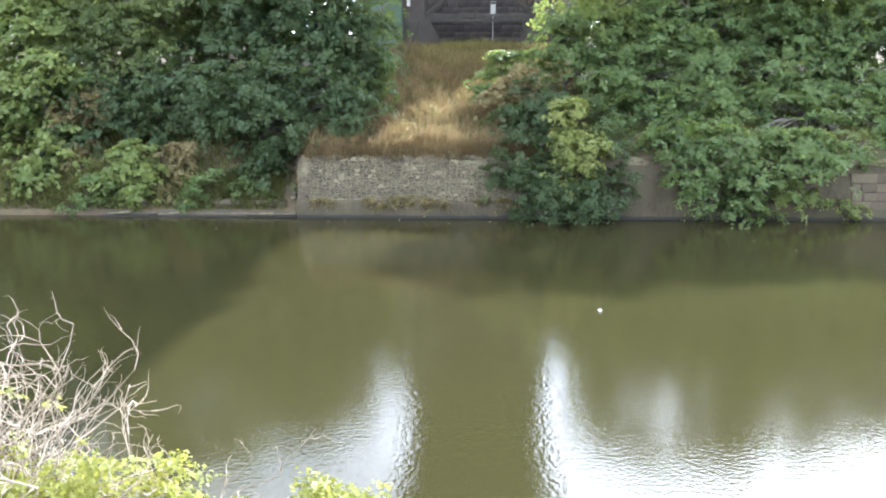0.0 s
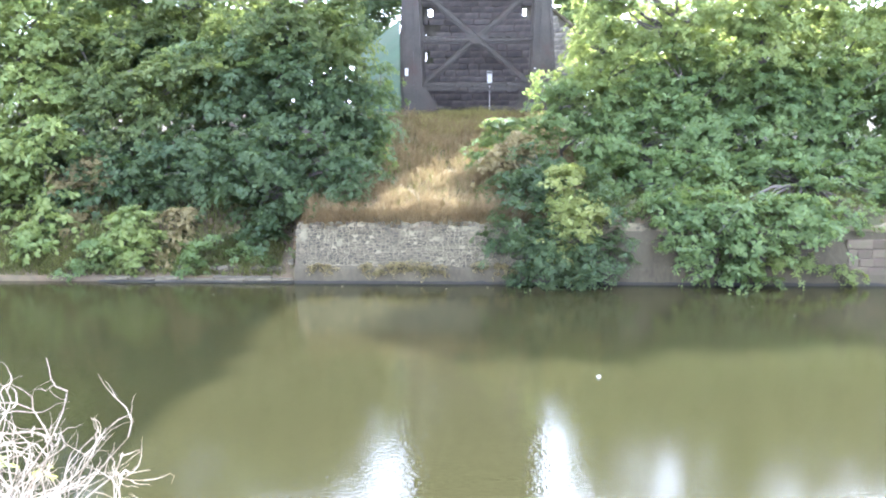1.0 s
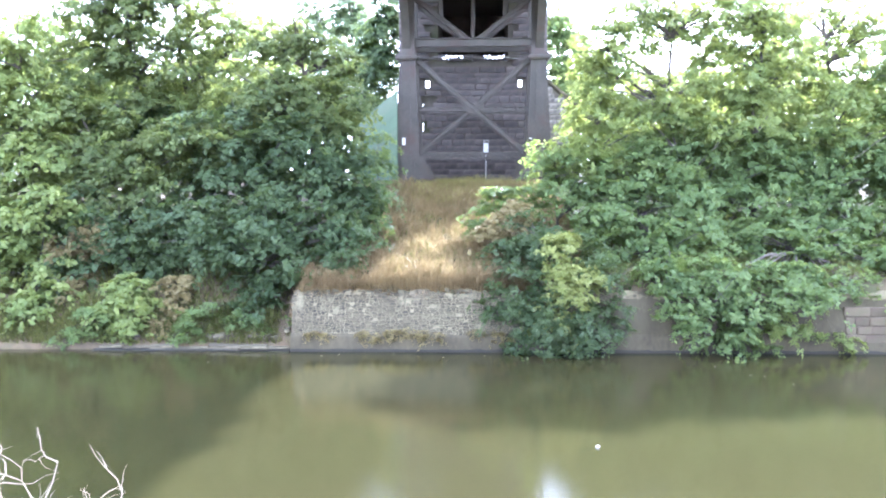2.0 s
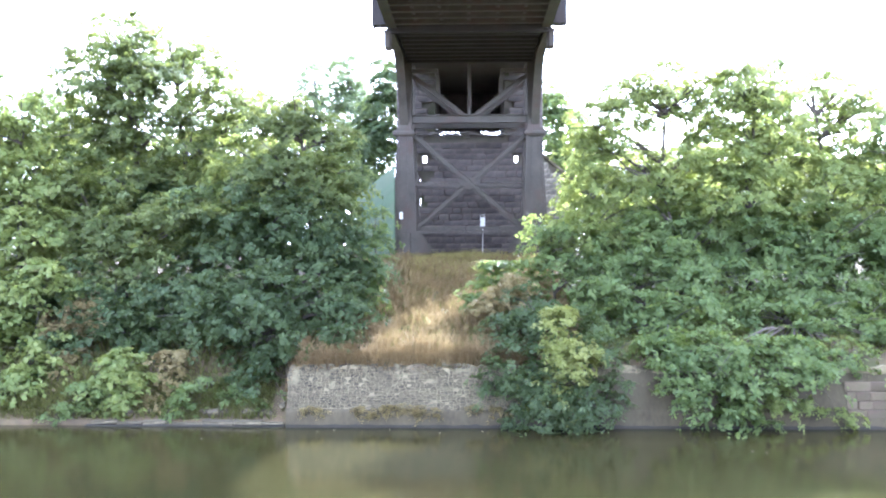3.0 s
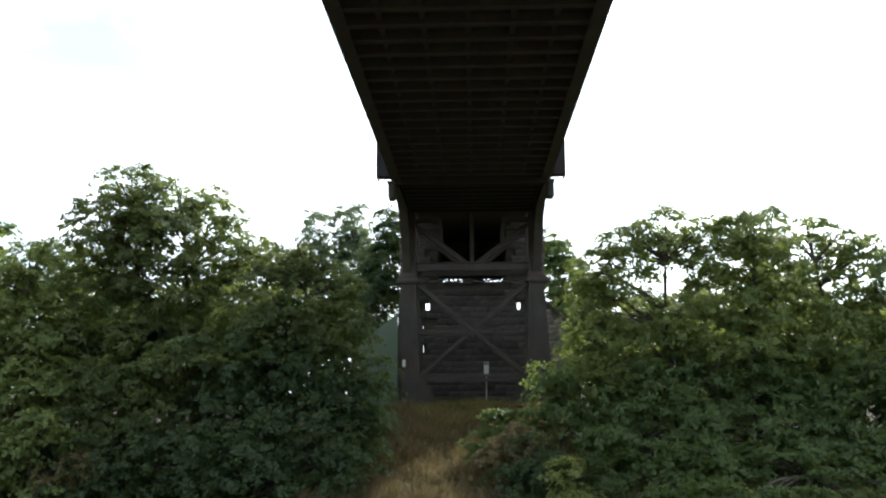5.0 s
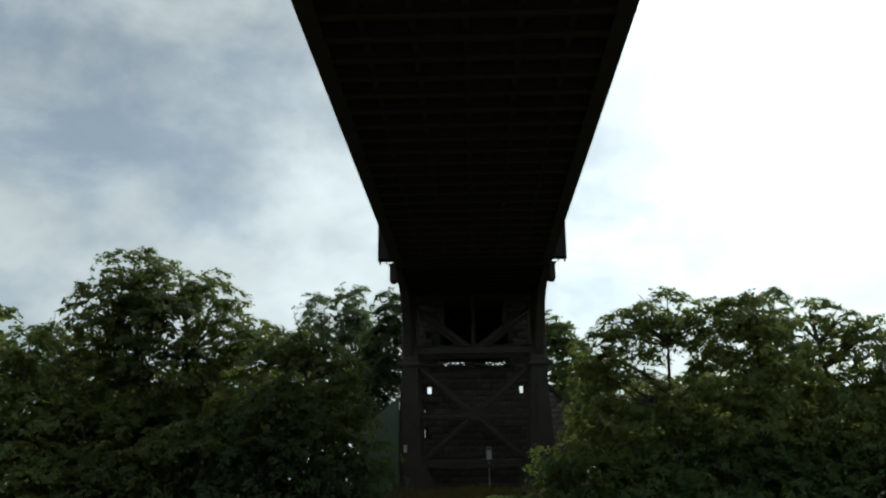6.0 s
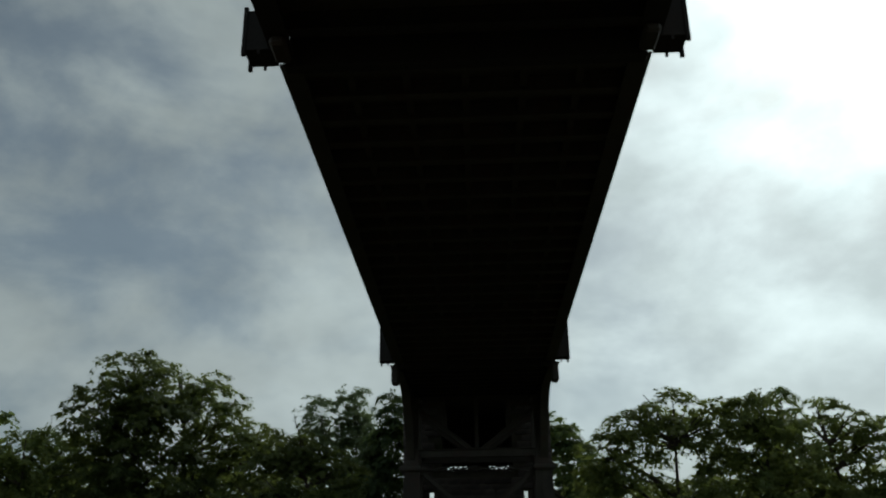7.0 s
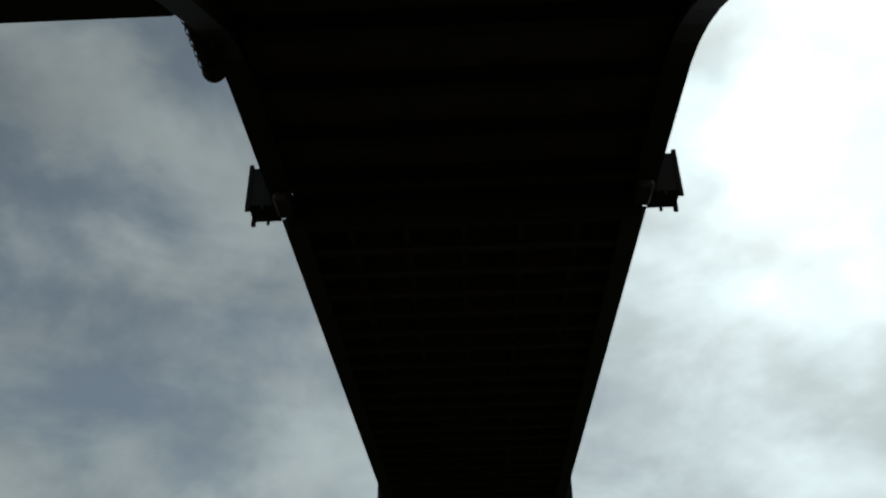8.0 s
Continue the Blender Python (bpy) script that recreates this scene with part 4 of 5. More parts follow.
# four unseen trees, added so the water mirrors leaves rather than bright sky
plant("tree", "broad green tree added outside the view for the water reflection", "tree", (-31.8, 52.5), [
    (-31.5, 53.5, 18.0, 2.4, 2.0, 2.2),
    (-32.6, 52.5, 15.4, 3.0, 2.5, 2.9),
    (-30.5, 52.0, 11.4, 2.7, 2.3, 2.7),
    (-31.6, 50.5, 7.7, 3.3, 2.6, 2.9),
    (-28.0, 47.4, 3.5, 2.4, 1.9, 2.1),
], M_LEAF_MID, 39, trunk=0.25, density=1.2, spray=1.5, leaf=0.42, group='bank trees')
plant("tree", "broad green tree added outside the view for the water reflection", "tree", (-37.8, 52.5), [
    (-38.4, 53.5, 18.0, 3.1, 2.4, 2.6),
    (-38.6, 52.5, 13.2, 3.7, 2.9, 3.0),
    (-35.7, 50.5, 7.7, 3.6, 2.8, 2.9),
    (-33.7, 47.0, 3.2, 2.7, 2.1, 2.1),
], M_LEAF_MID, 40, trunk=0.25, density=1.2, spray=1.5, leaf=0.42, group='bank trees')
plant("tree", "broad green tree added outside the view for the water reflection", "tree", (29.3, 52.5), [
    (29.1, 53.5, 16.8, 2.4, 2.0, 2.2),
    (30.1, 52.5, 13.5, 3.0, 2.4, 2.7),
    (28.1, 52.0, 9.8, 2.7, 2.3, 2.7),
    (28.8, 50.5, 6.3, 3.3, 2.6, 2.9),
    (23.6, 44.0, 3.1, 2.3, 1.7, 1.7),
], M_LEAF_MID, 41, trunk=0.25, density=1.2, spray=1.5, leaf=0.42, group='bank trees')
plant("tree", "broad green tree added outside the view for the water reflection", "tree", (34.8, 52.5), [
    (35.7, 53.5, 16.0, 3.1, 2.4, 2.6),
    (35.3, 52.5, 11.5, 3.7, 2.9, 3.0),
    (33.2, 50.5, 6.9, 3.6, 2.8, 2.9),
    (29.1, 44.1, 3.3, 2.6, 1.9, 2.0),
], M_LEAF_MID, 42, trunk=0.25, density=1.2, spray=1.5, leaf=0.42, group='bank trees')
plant("bush", "low yellow-green weeds on the stone blocks", "bush", (16.6, 44.6), [
    (15.2, 43.4, 1.4, 0.8, 0.6, 0.6),
    (16.5, 43.4, 1.2, 0.7, 0.5, 0.6),
    (18.1, 43.2, 0.7, 0.7, 0.5, 0.4),
], M_LEAF_LIGHT, 43, trunk=0.03, spray=0.5, leaf=0.13)
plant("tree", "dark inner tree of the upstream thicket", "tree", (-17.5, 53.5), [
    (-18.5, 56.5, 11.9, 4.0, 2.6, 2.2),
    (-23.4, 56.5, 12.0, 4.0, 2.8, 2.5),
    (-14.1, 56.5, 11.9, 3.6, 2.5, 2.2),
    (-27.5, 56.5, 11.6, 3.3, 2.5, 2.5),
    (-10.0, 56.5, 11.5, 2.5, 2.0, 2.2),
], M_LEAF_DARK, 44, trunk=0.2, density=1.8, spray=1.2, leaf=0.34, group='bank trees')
plant("tree", "green inner tree of the downstream thicket", "tree", (14.2, 53.5), [
    (10.3, 56.5, 10.3, 3.3, 2.2, 1.8),
    (15.0, 56.5, 10.7, 4.0, 2.6, 2.2),
    (19.6, 56.5, 10.7, 4.0, 2.6, 2.2),
    (23.9, 56.5, 10.6, 3.6, 2.5, 2.2),
], M_LEAF_MID, 45, trunk=0.2, density=1.8, spray=1.2, leaf=0.34, group='bank trees')

plant("tree", "sunlit tree standing back behind the thicket", "tree", (-19.5, 63.0), [
    (-25.6, 63.0, 14.4, 3.2, 2.2, 2.3),
    (-21.4, 63.0, 15.2, 3.0, 2.2, 2.3),
    (-17.4, 63.0, 15.4, 2.8, 2.2, 2.4),
    (-13.4, 63.0, 14.6, 2.6, 2.1, 2.4),
], M_LEAF_LIGHT, 46, trunk=0.2, density=1.9, spray=1.0, leaf=0.27, group='bank trees')
plant("tree", "sunlit tree standing back behind the row", "tree", (16.5, 63.0), [
    (9.8, 63.0, 13.6, 2.6, 2.0, 2.2),
    (13.8, 63.0, 14.2, 2.8, 2.1, 2.4),
    (18.2, 63.0, 14.8, 2.9, 2.2, 2.5),
    (22.6, 63.0, 14.6, 2.9, 2.2, 2.4),
    (27.0, 63.0, 13.8, 2.8, 2.1, 2.4),
], M_LEAF_LIGHT, 47, trunk=0.2, density=1.9, spray=1.0, leaf=0.27, group='bank trees')


# ---- grass on the bank under the bridge ----
def blades(name, label, count, region, height, width, mat, seed, clump=0.35, hang=-0.35, edge=1.1):
    """Bent grass blades, two quads each, gathered in clumps; region gives x range, y range."""
    rng = np.random.default_rng(seed)
    (x0, x1), (y0, y1) = region
    k = count // 14
    cx, cy = rng.uniform(x0, x1, k), rng.uniform(y0, y1, k)
    idx = rng.integers(0, k, count)
    x, y = cx[idx] + rng.normal(size=count) * clump, cy[idx] + rng.normal(size=count) * clump
    keep = y > WALL_Y + edge
    x, y, idx = x[keep], y[keep], idx[keep]
    n = len(x)
    z = np.array([ground_z(a, b) for a, b in zip(x, y)]) - 0.03
    p = np.stack((x, y, z), 1)
    h = (height * (0.5 + rng.random(n)) * (0.7 + 0.6 * rng.random(k))[idx])[:, None]
    a = rng.uniform(0, 2 * math.pi, n)
    s = np.stack((np.cos(a), np.sin(a), np.zeros(n)), 1) * (width * (0.6 + 0.8 * rng.random(n)))[:, None]
    bend = rng.normal(size=(n, 3)) * 0.35 + np.stack((np.full(n, 0.1), np.full(n, hang), np.zeros(n)), 1)
    bend[:, 2] = 0
    up = np.array((0, 0, 1.0))
    m = p + up * h * 0.6 + bend * h * 0.25
    t = p + up * h * 0.95 + bend * h
    v = np.empty((n, 2, 4, 3))
    v[:, 0, 0], v[:, 0, 1], v[:, 0, 2], v[:, 0, 3] = p - s, p + s, m + s * 0.7, m - s * 0.7
    v[:, 1, 0], v[:, 1, 1], v[:, 1, 2], v[:, 1, 3] = m - s * 0.7, m + s * 0.7, t + s * 0.15, t - s * 0.15
    ob = new(name, quad_mesh(name, v.reshape(-1, 3), mat))
    tagged(ob, label, "grass", kind="stuff")


blades("dry_grass", "dry straw-coloured long grass on the bank under the bridge", 34000, ((-9.5, 6.0), (44.6, 65.0)), 0.6, 0.026, M_STRAW, 3, 0.19)
blades("wall_fringe", "dry grass hanging over the top of the rubble wall", 8000, ((-9.2, 5.0), (44.25, 45.2)), 0.36, 0.016, M_STRAW, 4, 0.22, -1.1, 0.93)
blades("green_tufts", "green weeds among the dry bank grass", 7000, ((-8, 4.0), (46.0, 65.0)), 0.42, 0.026, M_GRASS, 6, 0.35)
blades("tall_grass", "green and yellow grass at the foot of the pier", 10000, ((-4.2, 5.0), (60.0, 69.0)), 0.55, 0.022, M_MEADOW, 5)
blades("bank_weeds", "patchy green weeds on the shaded bank", 15000, ((-30, -9.4), (44.6, 56.0)), 0.4, 0.03, M_GRASS, 7, 0.5)
blades("bank_weeds", "green and brown weeds hanging over the canal ledge", 9000, ((-27, -9.6), (43.9, 45.6)), 0.34, 0.022, M_GRASS, 8, 0.3, -0.6, 0.5)
blades("bank_weeds", "patchy green weeds under the far trees", 14000, ((6, 32), (44.8, 56.0)), 0.4, 0.03, M_GRASS, 9, 0.5)


def make_fence():
    """Green palisade screen slanting away from the pier leg, its top stepping down."""
    a, b = Vector((-5.7, 66.2, 0)), Vector((-9.0, 70.0, 0))
    top = empty("palisade_fence", a.x, a.y, ground_z(a.x, a.y), "faded green metal palisade fence beside the iron pier", "fence")
    inv = Matrix.Translation(top.location).inverted()
    turn = math.atan2(a.x - b.x, b.y - a.y)

    def high(f):
        return 15.0 - 2.0 * f
    for k in range(4):
        f = k / 3
        p = a.lerp(b, f)
        bm = bmesh.new()
        add_box(bm, p.x - 0.05, p.x + 0.05, p.y + 0.03, p.y + 0.13, 6.8, high(f) + 0.1, 0.01)
        bm.transform(inv)
        part("post", bm, M_FENCE, top)
    for d in (1.0, 3.6, 6.2):
        bm = bmesh.new()
        add_bar(bm, (a.x, a.y + 0.04, high(0) - d), (b.x, b.y + 0.04, high(1) - d), 0.06, 0.05, (1, 0, 0))
        bm.transform(inv)
        part("rail", bm, M_FENCE, top)
    n = 38
    slat = bmesh.new()
    add_box(slat, -0.012, 0.012, -0.06, 0.06, -7.4, 0, 0.004)
    me = bpy.data.meshes.new("slat")
    slat.to_mesh(me)
    slat.free()
    me.materials.append(M_FENCE)
    for k in range(n):
        f = (k + 0.5) / n
        p = a.lerp(b, f)
        ob = new("slat", me)
        ob.parent = top
        ob.matrix_basis = Matrix.LocRotScale(inv @ Vector((p.x, p.y, high(f))), Euler((0, 0, turn)), None)


make_fence()


# ---- near bank: dead branches and green shrub ----
def dead_bush(base, seed, high=1.7, long=1.0):
    """A bleached dead shrub: crooked branches that fork again and again."""
    rng = random.Random(seed)
    bx, by = base
    bz = ground_z(bx, by) - 0.05
    top = empty("dead_shrub", bx, by, bz, "bleached dead shrub with bare crooked twigs", "shrub")

    def grow(p, d, length, r, depth, vs, fs):
        pts, rad = [p.copy()], [r]
        for i in range(5):
            d = (d + Vector((rng.uniform(-1, 1), rng.uniform(-1, 1), rng.uniform(-0.8, 0.9))) * 0.62).normalized()
            if p.z > high:
                d.z = -0.4 * abs(d.z)
            p = p + d * length / 5
            pts.append(p.copy())
            rad.append(r * (1 - 0.155 * (i + 1)))
            if depth and rng.random() < 0.62:
                side = (d + Vector((rng.uniform(-1, 1), rng.uniform(-1, 1), rng.uniform(-0.5, 1)))).normalized()
                grow(p.copy(), side, length * rng.uniform(0.4, 0.75), r * 0.62, depth - 1, vs, fs)
        v, f = tube_arrays(pts, rad, 5)
        fs += [tuple(a + len(vs) for a in g) for g in f]
        vs += v
    for k in range(24):
        vs, fs = [], []
        d = Vector((rng.uniform(-0.8, 0.8), rng.uniform(-0.5, 0.4), 1.0)).normalized()
        grow(Vector((rng.uniform(-0.25, 0.25), rng.uniform(-0.2, 0.2), rng.uniform(0, 0.5))), d, long * rng.uniform(0.62, 1.1), 0.011, 3, vs, fs)
        mesh_object("branch", vs, fs, M_TWIG, top, smooth=True)


dead_bush((-2.38, 4.0), 5, 1.5)
dead_bush((-2.76, 4.1), 8, 1.7, 1.3)
dead_bush((-2.45, 3.7), 21)
plant("shrub", "bright yellow-green leafy shrub on the near bank", "shrub", (-1.9, 3.6), [(-2.15, 3.65, 6.66, 0.45, 0.35, 0.33), (-1.6, 3.7, 6.7, 0.35, 0.3, 0.33), (-1.1, 3.7, 6.5, 0.35, 0.3, 0.3)], M_LEAF_NEAR, 71, density=3.6, spray=0.2, leaf=0.028, trunk=0.02, per=28)
plant("shrub", "sparse yellowed leaves on dead shrub twigs", "shrub", (-2.3, 4.05), [(-2.35, 4.0, 7.0, 0.3, 0.25, 0.3), (-2.0, 4.0, 6.9, 0.3, 0.25, 0.25)], M_LEAF_YELLOW, 73, density=0.25, spray=0.16, leaf=0.045, trunk=0.015, per=6)
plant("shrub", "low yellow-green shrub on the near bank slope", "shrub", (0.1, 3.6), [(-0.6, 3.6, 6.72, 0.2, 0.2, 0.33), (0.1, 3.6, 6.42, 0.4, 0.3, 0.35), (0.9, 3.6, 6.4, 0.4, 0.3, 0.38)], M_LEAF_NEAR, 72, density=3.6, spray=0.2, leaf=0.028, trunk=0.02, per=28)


# ---- litter on the water ----
def floating_bits():
    rng = random.Random(9)
    bm = bmesh.new()
    bmesh.ops.create_icosphere(bm, subdivisions=2, radius=0.055)
    for v in bm.verts:
        v.co = Vector((v.co.x * 1.25, v.co.y * 0.8, v.co.z * 0.8)) * (1 + 0.2 * noise.noise(v.co * 9))
    me = bpy.data.meshes.new("float_litter")
    bm.to_mesh(me)
    bm.free()
    me.materials.append(M_LITTER)
    ob = new("float_litter", me)
    ob.location = (4.12, 28.15, 0.04)
    tagged(ob, "crumpled white plastic litter floating on the water", "litter")
    leaf = bmesh.new()
    bmesh.ops.create_circle(leaf, cap_ends=True, segments=7, radius=0.048)
    for v in leaf.verts:
        v.co = Vector((v.co.x * 1.3, v.co.y * 0.7, 0.015 * math.cos(v.co.x * 30)))
    me = bpy.data.meshes.new("floating_leaf")
    leaf.to_mesh(me)
    leaf.free()
    me.materials.append(M_FALLEN)
    for x, y in ((12.3, 38.5), (12.8, 38.2), (13.6, 36.9), (-12.5, 40.5), (-7.4, 42.2), (-6.6, 42.5), (-3.9, 42.6), (11.2, 40.2), (0.6, 42.3), (-1.4, 41.9)):
        ob = new("floating_leaf", me)
        ob.matrix_basis = Matrix.LocRotScale((x, y, 0.02), Euler((0, 0, rng.uniform(0, 6))), None)
        tagged(ob, "pale fallen leaf floating on the canal", "leaf", "floating leaves")


floating_bits()


def make_sign():
    """A narrow white notice on a thin post before the abutment."""
    x, y = 1.05, 71.6
    z = ground_z(x, y)
    top = empty("notice_post", x, y, z, "narrow white notice board on a thin pale post", "sign")
    bm = bmesh.new()
    add_box(bm, -0.03, 0.03, 0.0, 0.05, -0.1, 10.75 - z, 0.008)
    part("post", bm, M_SIGN, top)
    bm = bmesh.new()
    add_box(bm, -0.2, 0.2, -0.04, 0.0, 10.55 - z, 11.5 - z, 0.01)
    board = part("board", bm, M_SIGN, top)
    bm = bmesh.new()
    add_box(bm, -0.17, 0.17, -0.048, -0.04, 11.3 - z, 11.46 - z)
    part("heading_bar", bm, M_BLOCK, board, "brown heading bar")
    plate = bmesh.new()
    add_box(plate, -0.12, 0.12, -0.02, 0.02, -0.27, 0.27, 0.01)
    me = bpy.data.meshes.new("marker_plate")
    plate.to_mesh(me)
    plate.free()
    me.materials.append(M_SIGN)
    ob = new("marker_plate", me)
    ob.location = (-5.25, FAR_Y - 0.47, 11.3)
    tagged(ob, "small blank white plate fixed to the iron pier leg", "plate")


make_sign()


def hanging_weeds():
    """Tufts of withered weed rooted in the foot of the canal wall."""
    rng = np.random.default_rng(31)
    lobes = []
    for k in range(38):
        x = rng.uniform(-8.8, 6.0) if k % 2 else rng.normal(-3.6, 1.6)
        z = rng.uniform(0.6, 1.0)
        lobes.append((x, WALL_Y + 0.32 * z - 0.12, z, rng.uniform(0.12, 0.4), 0.1, rng.uniform(0.1, 0.25)))
    ob = new("hanging_weeds", quad_mesh("hanging_weeds", leaf_cloud(rng, lobes, 1.1, 0.2, 0.07, per=10, droop=0.5), M_LEAF_BROWN))
    tagged(ob, "withered brown weeds rooted in the wall footing", "weeds", kind="stuff")


hanging_weeds()


# ---- stonework, laid piece by piece ----
def stone_mesh(seed, dulled=0.16):
    """A dressed stone one unit across with broken edges and an uneven face, front towards -y."""
    rng = random.Random(seed)
    bm = bmesh.new()
    bmesh.ops.create_cube(bm, size=1)
    bmesh.ops.bevel(bm, geom=[e for e in bm.edges if min(v.co.y for v in e.verts) < 0 and max(v.co.y for v in e.verts) < 0], offset=dulled, segments=1, affect="EDGES")
    for v in bm.verts:
        if v.co.y < 0:
            v.co += Vector((rng.uniform(-0.05, 0.05), rng.uniform(-0.08, 0.08), rng.uniform(-0.05, 0.05)))
    me = bpy.data.meshes.new("stone")
    bm.to_mesh(me)
    bm.free()
    return me


def courses(rng, x0, x1, z0, z1, w, h, spread=0.5):
    """Uneven courses of stones: centre x, centre z, width, height."""
    z = z0
    while z < z1 - h * 0.4:
        hh = h * rng.uniform(1 - spread * 0.6, 1 + spread * 0.6)
        x = x0 - rng.random() * w
        while x < x1:
            ww = w * rng.uniform(1 - spread, 1 + spread * 1.3)
            a, b = max(x, x0), min(x + ww, x1)
            if b - a > w * 0.25:
                yield (a + b) / 2, z + hh / 2, b - a, hh
            x += ww
        z += hh


def lean(z):
    """Batter of the canal wall."""
    return WALL_Y + 0.32 * max(0.0, z)


def make_canal_wall():
    rng = random.Random(11)
    # mortar body of the wall with a leaning face and a ragged top
    xs = [-9.15 + 0.35 * i for i in range(160)]
    vs, fs = [], []
    for x in xs:
        t = 2.85 + 0.3 * noise.noise(Vector((x * 0.6, 3.0, 0))) + 0.12 * noise.noise(Vector((x * 2.2, 7.0, 0)))
        if x < -8.2:
            t = 2.9 - (-8.2 - x) * 0.4
        for z in (-3.0, 0.0, 0.4, 0.8, 1.3, 1.8, 2.2, 2.5, t):
            vs.append((x, lean(z) + 0.004, z))
        vs.append((x, lean(t) + 1.0, t))
        vs.append((x, lean(t) + 1.0, -3.0))
    r = 11
    for i in range(len(xs) - 1):
        for k in range(r - 1):
            fs.append((i * r + k, (i + 1) * r + k, (i + 1) * r + k + 1, i * r + k + 1))
    fs.append(tuple(range(r)))
    wall = mesh_object("canal_wall", vs, fs, M_POINTING)
    tagged(wall, "leaning rubble stone canal wall with pale mortar", "wall", kind="structure")
    # earth-stained render beyond the rubble
    vs, fs = [], []
    dirty = [x for x in xs if x > 6.6]
    for x in dirty:
        for z in (0.3, 0.9, 1.5, 2.1, 2.6):
            vs.append((x, lean(z) - 0.035 + 0.05 * noise.noise(Vector((x * 0.9, z * 1.2, 8))), z + 0.1 * noise.noise(Vector((x * 1.3, z, 3)))))
    for i in range(len(dirty) - 1):
        for k in range(4):
            fs.append((i * 5 + k, (i + 1) * 5 + k, (i + 1) * 5 + k + 1, i * 5 + k + 1))
    mesh_object("stained_face", vs, fs, M_FOOTING, wall, "brown earth-stained wall face", True)
    # brown silted footing
    vs, fs = [], []
    for x in xs:
        t = 0.85 + 0.14 * noise.noise(Vector((x * 0.9, 9.0, 0))) + 0.08 * noise.noise(Vector((x * 3.1, 2.0, 0)))
        for z in (-3.0, 0.05, 0.35, 0.65, t):
            vs.append((x, lean(z) - 0.1 + 0.06 * noise.noise(Vector((x * 1.3, z * 1.6, 4))), z))
        vs.append((x, lean(t) + 0.2, t + 0.05))
    for i in range(len(xs) - 1):
        for k in range(5):
            fs.append((i * 6 + k, (i + 1) * 6 + k, (i + 1) * 6 + k + 1, i * 6 + k + 1))
    mesh_object("footing", vs, fs, M_FOOTING, wall, "brown silt-stained footing", True)
    vs, fs = [], []
    for x in xs:
        t = 0.14 + 0.09 * noise.noise(Vector((x * 1.7, 1.0, 0)))
        for z in (-1.0, 0.0, t):
            vs.append((x, lean(z) - 0.125 + 0.06 * noise.noise(Vector((x * 1.3, z * 1.6, 4))), z))
    for i in range(len(xs) - 1):
        for k in range(2):
            fs.append((i * 3 + k, (i + 1) * 3 + k, (i + 1) * 3 + k + 1, i * 3 + k + 1))
    mesh_object("waterline", vs, fs, M_WET, wall, "wet dark waterline band", True)
    # random rubble: an uneven net of joints, every cell a stone
    cols, rows, gx, gz = 88, 20, 0.208, 0.107

    def knot(i, k):
        r = random.Random(i * 131 + k * 7919)
        return (-9.2 + (i + 0.5 * (k % 2) * r.uniform(0.4, 1.2)) * gx + r.uniform(-0.5, 0.5) * gx, 0.86 + k * gz + r.uniform(-0.5, 0.5) * gz + 0.07 * noise.noise(Vector((i * 0.23, k * 0.5, 6.0))))
    done, vs, fs = 0, [], []
    for k in range(rows):
        for i in range(cols):
            r = random.Random(i * 37 + k * 1013)
            if r.random() < 0.035 + (0.3 if k > rows - 3 else 0):
                continue
            q = [knot(i, k), knot(i + 1, k), knot(i + 1, k + 1), knot(i, k + 1)]
            cx, cz = sum(p[0] for p in q) / 4, sum(p[1] for p in q) / 4
            proud = r.uniform(0.008, 0.03)
            pts = []
            for g, d in ((0.88, 0.05), (0.82, -proud * 0.5), (0.55, -proud)):
                pts += [((p[0] - cx) * g, d + 0.32 * (p[1] - cz) * g, (p[1] - cz) * g) for p in q]
            faces = [(m + a, m + (a + 1) % 4, m + 4 + (a + 1) % 4, m + 4 + a) for m in (0, 4) for a in range(4)] + [(8, 9, 10, 11)]
            if -6.6 < cx < 0.2 and 1.0 < cz < 2.6 and done < 290:
                ob = mesh_object("stone", pts, faces, M_RUBBLE, wall)
                ob.location = (cx, lean(cz), cz)
                done += 1
            else:
                fs += [tuple(a + len(vs) for a in g) for g in faces]
                vs += [(cx + p[0], lean(cz) + p[1], cz + p[2]) for p in pts]
    ob = mesh_object("stonework", vs, fs, M_RUBBLE_REST, wall)
    tagged(ob, kind="stuff")
    # larger blocks farther along, half hidden by leaves
    rest = []
    for cx, cz, w, h in courses(rng, 18.5, 34.0, 0.5, 2.3, 0.9, 0.42, 0.5):
        rest.append((cx, lean(cz) - 0.03 + rng.uniform(-0.04, 0.04), cz, w - 0.03, 0.2, h - 0.03, rng.uniform(-1, 1)))
    blocks = [stone_mesh(s + 50, 0.07) for s in range(5)]
    for me in blocks:
        me.materials.append(M_BLOCK)
    for cx, cy, cz, sx, sy, sz, j in rest:
        ob = new("block", blocks[rng.randrange(5)])
        ob.parent = wall
        ob.matrix_basis = Matrix.LocRotScale((cx, cy, cz), None, (sx, sy, sz))


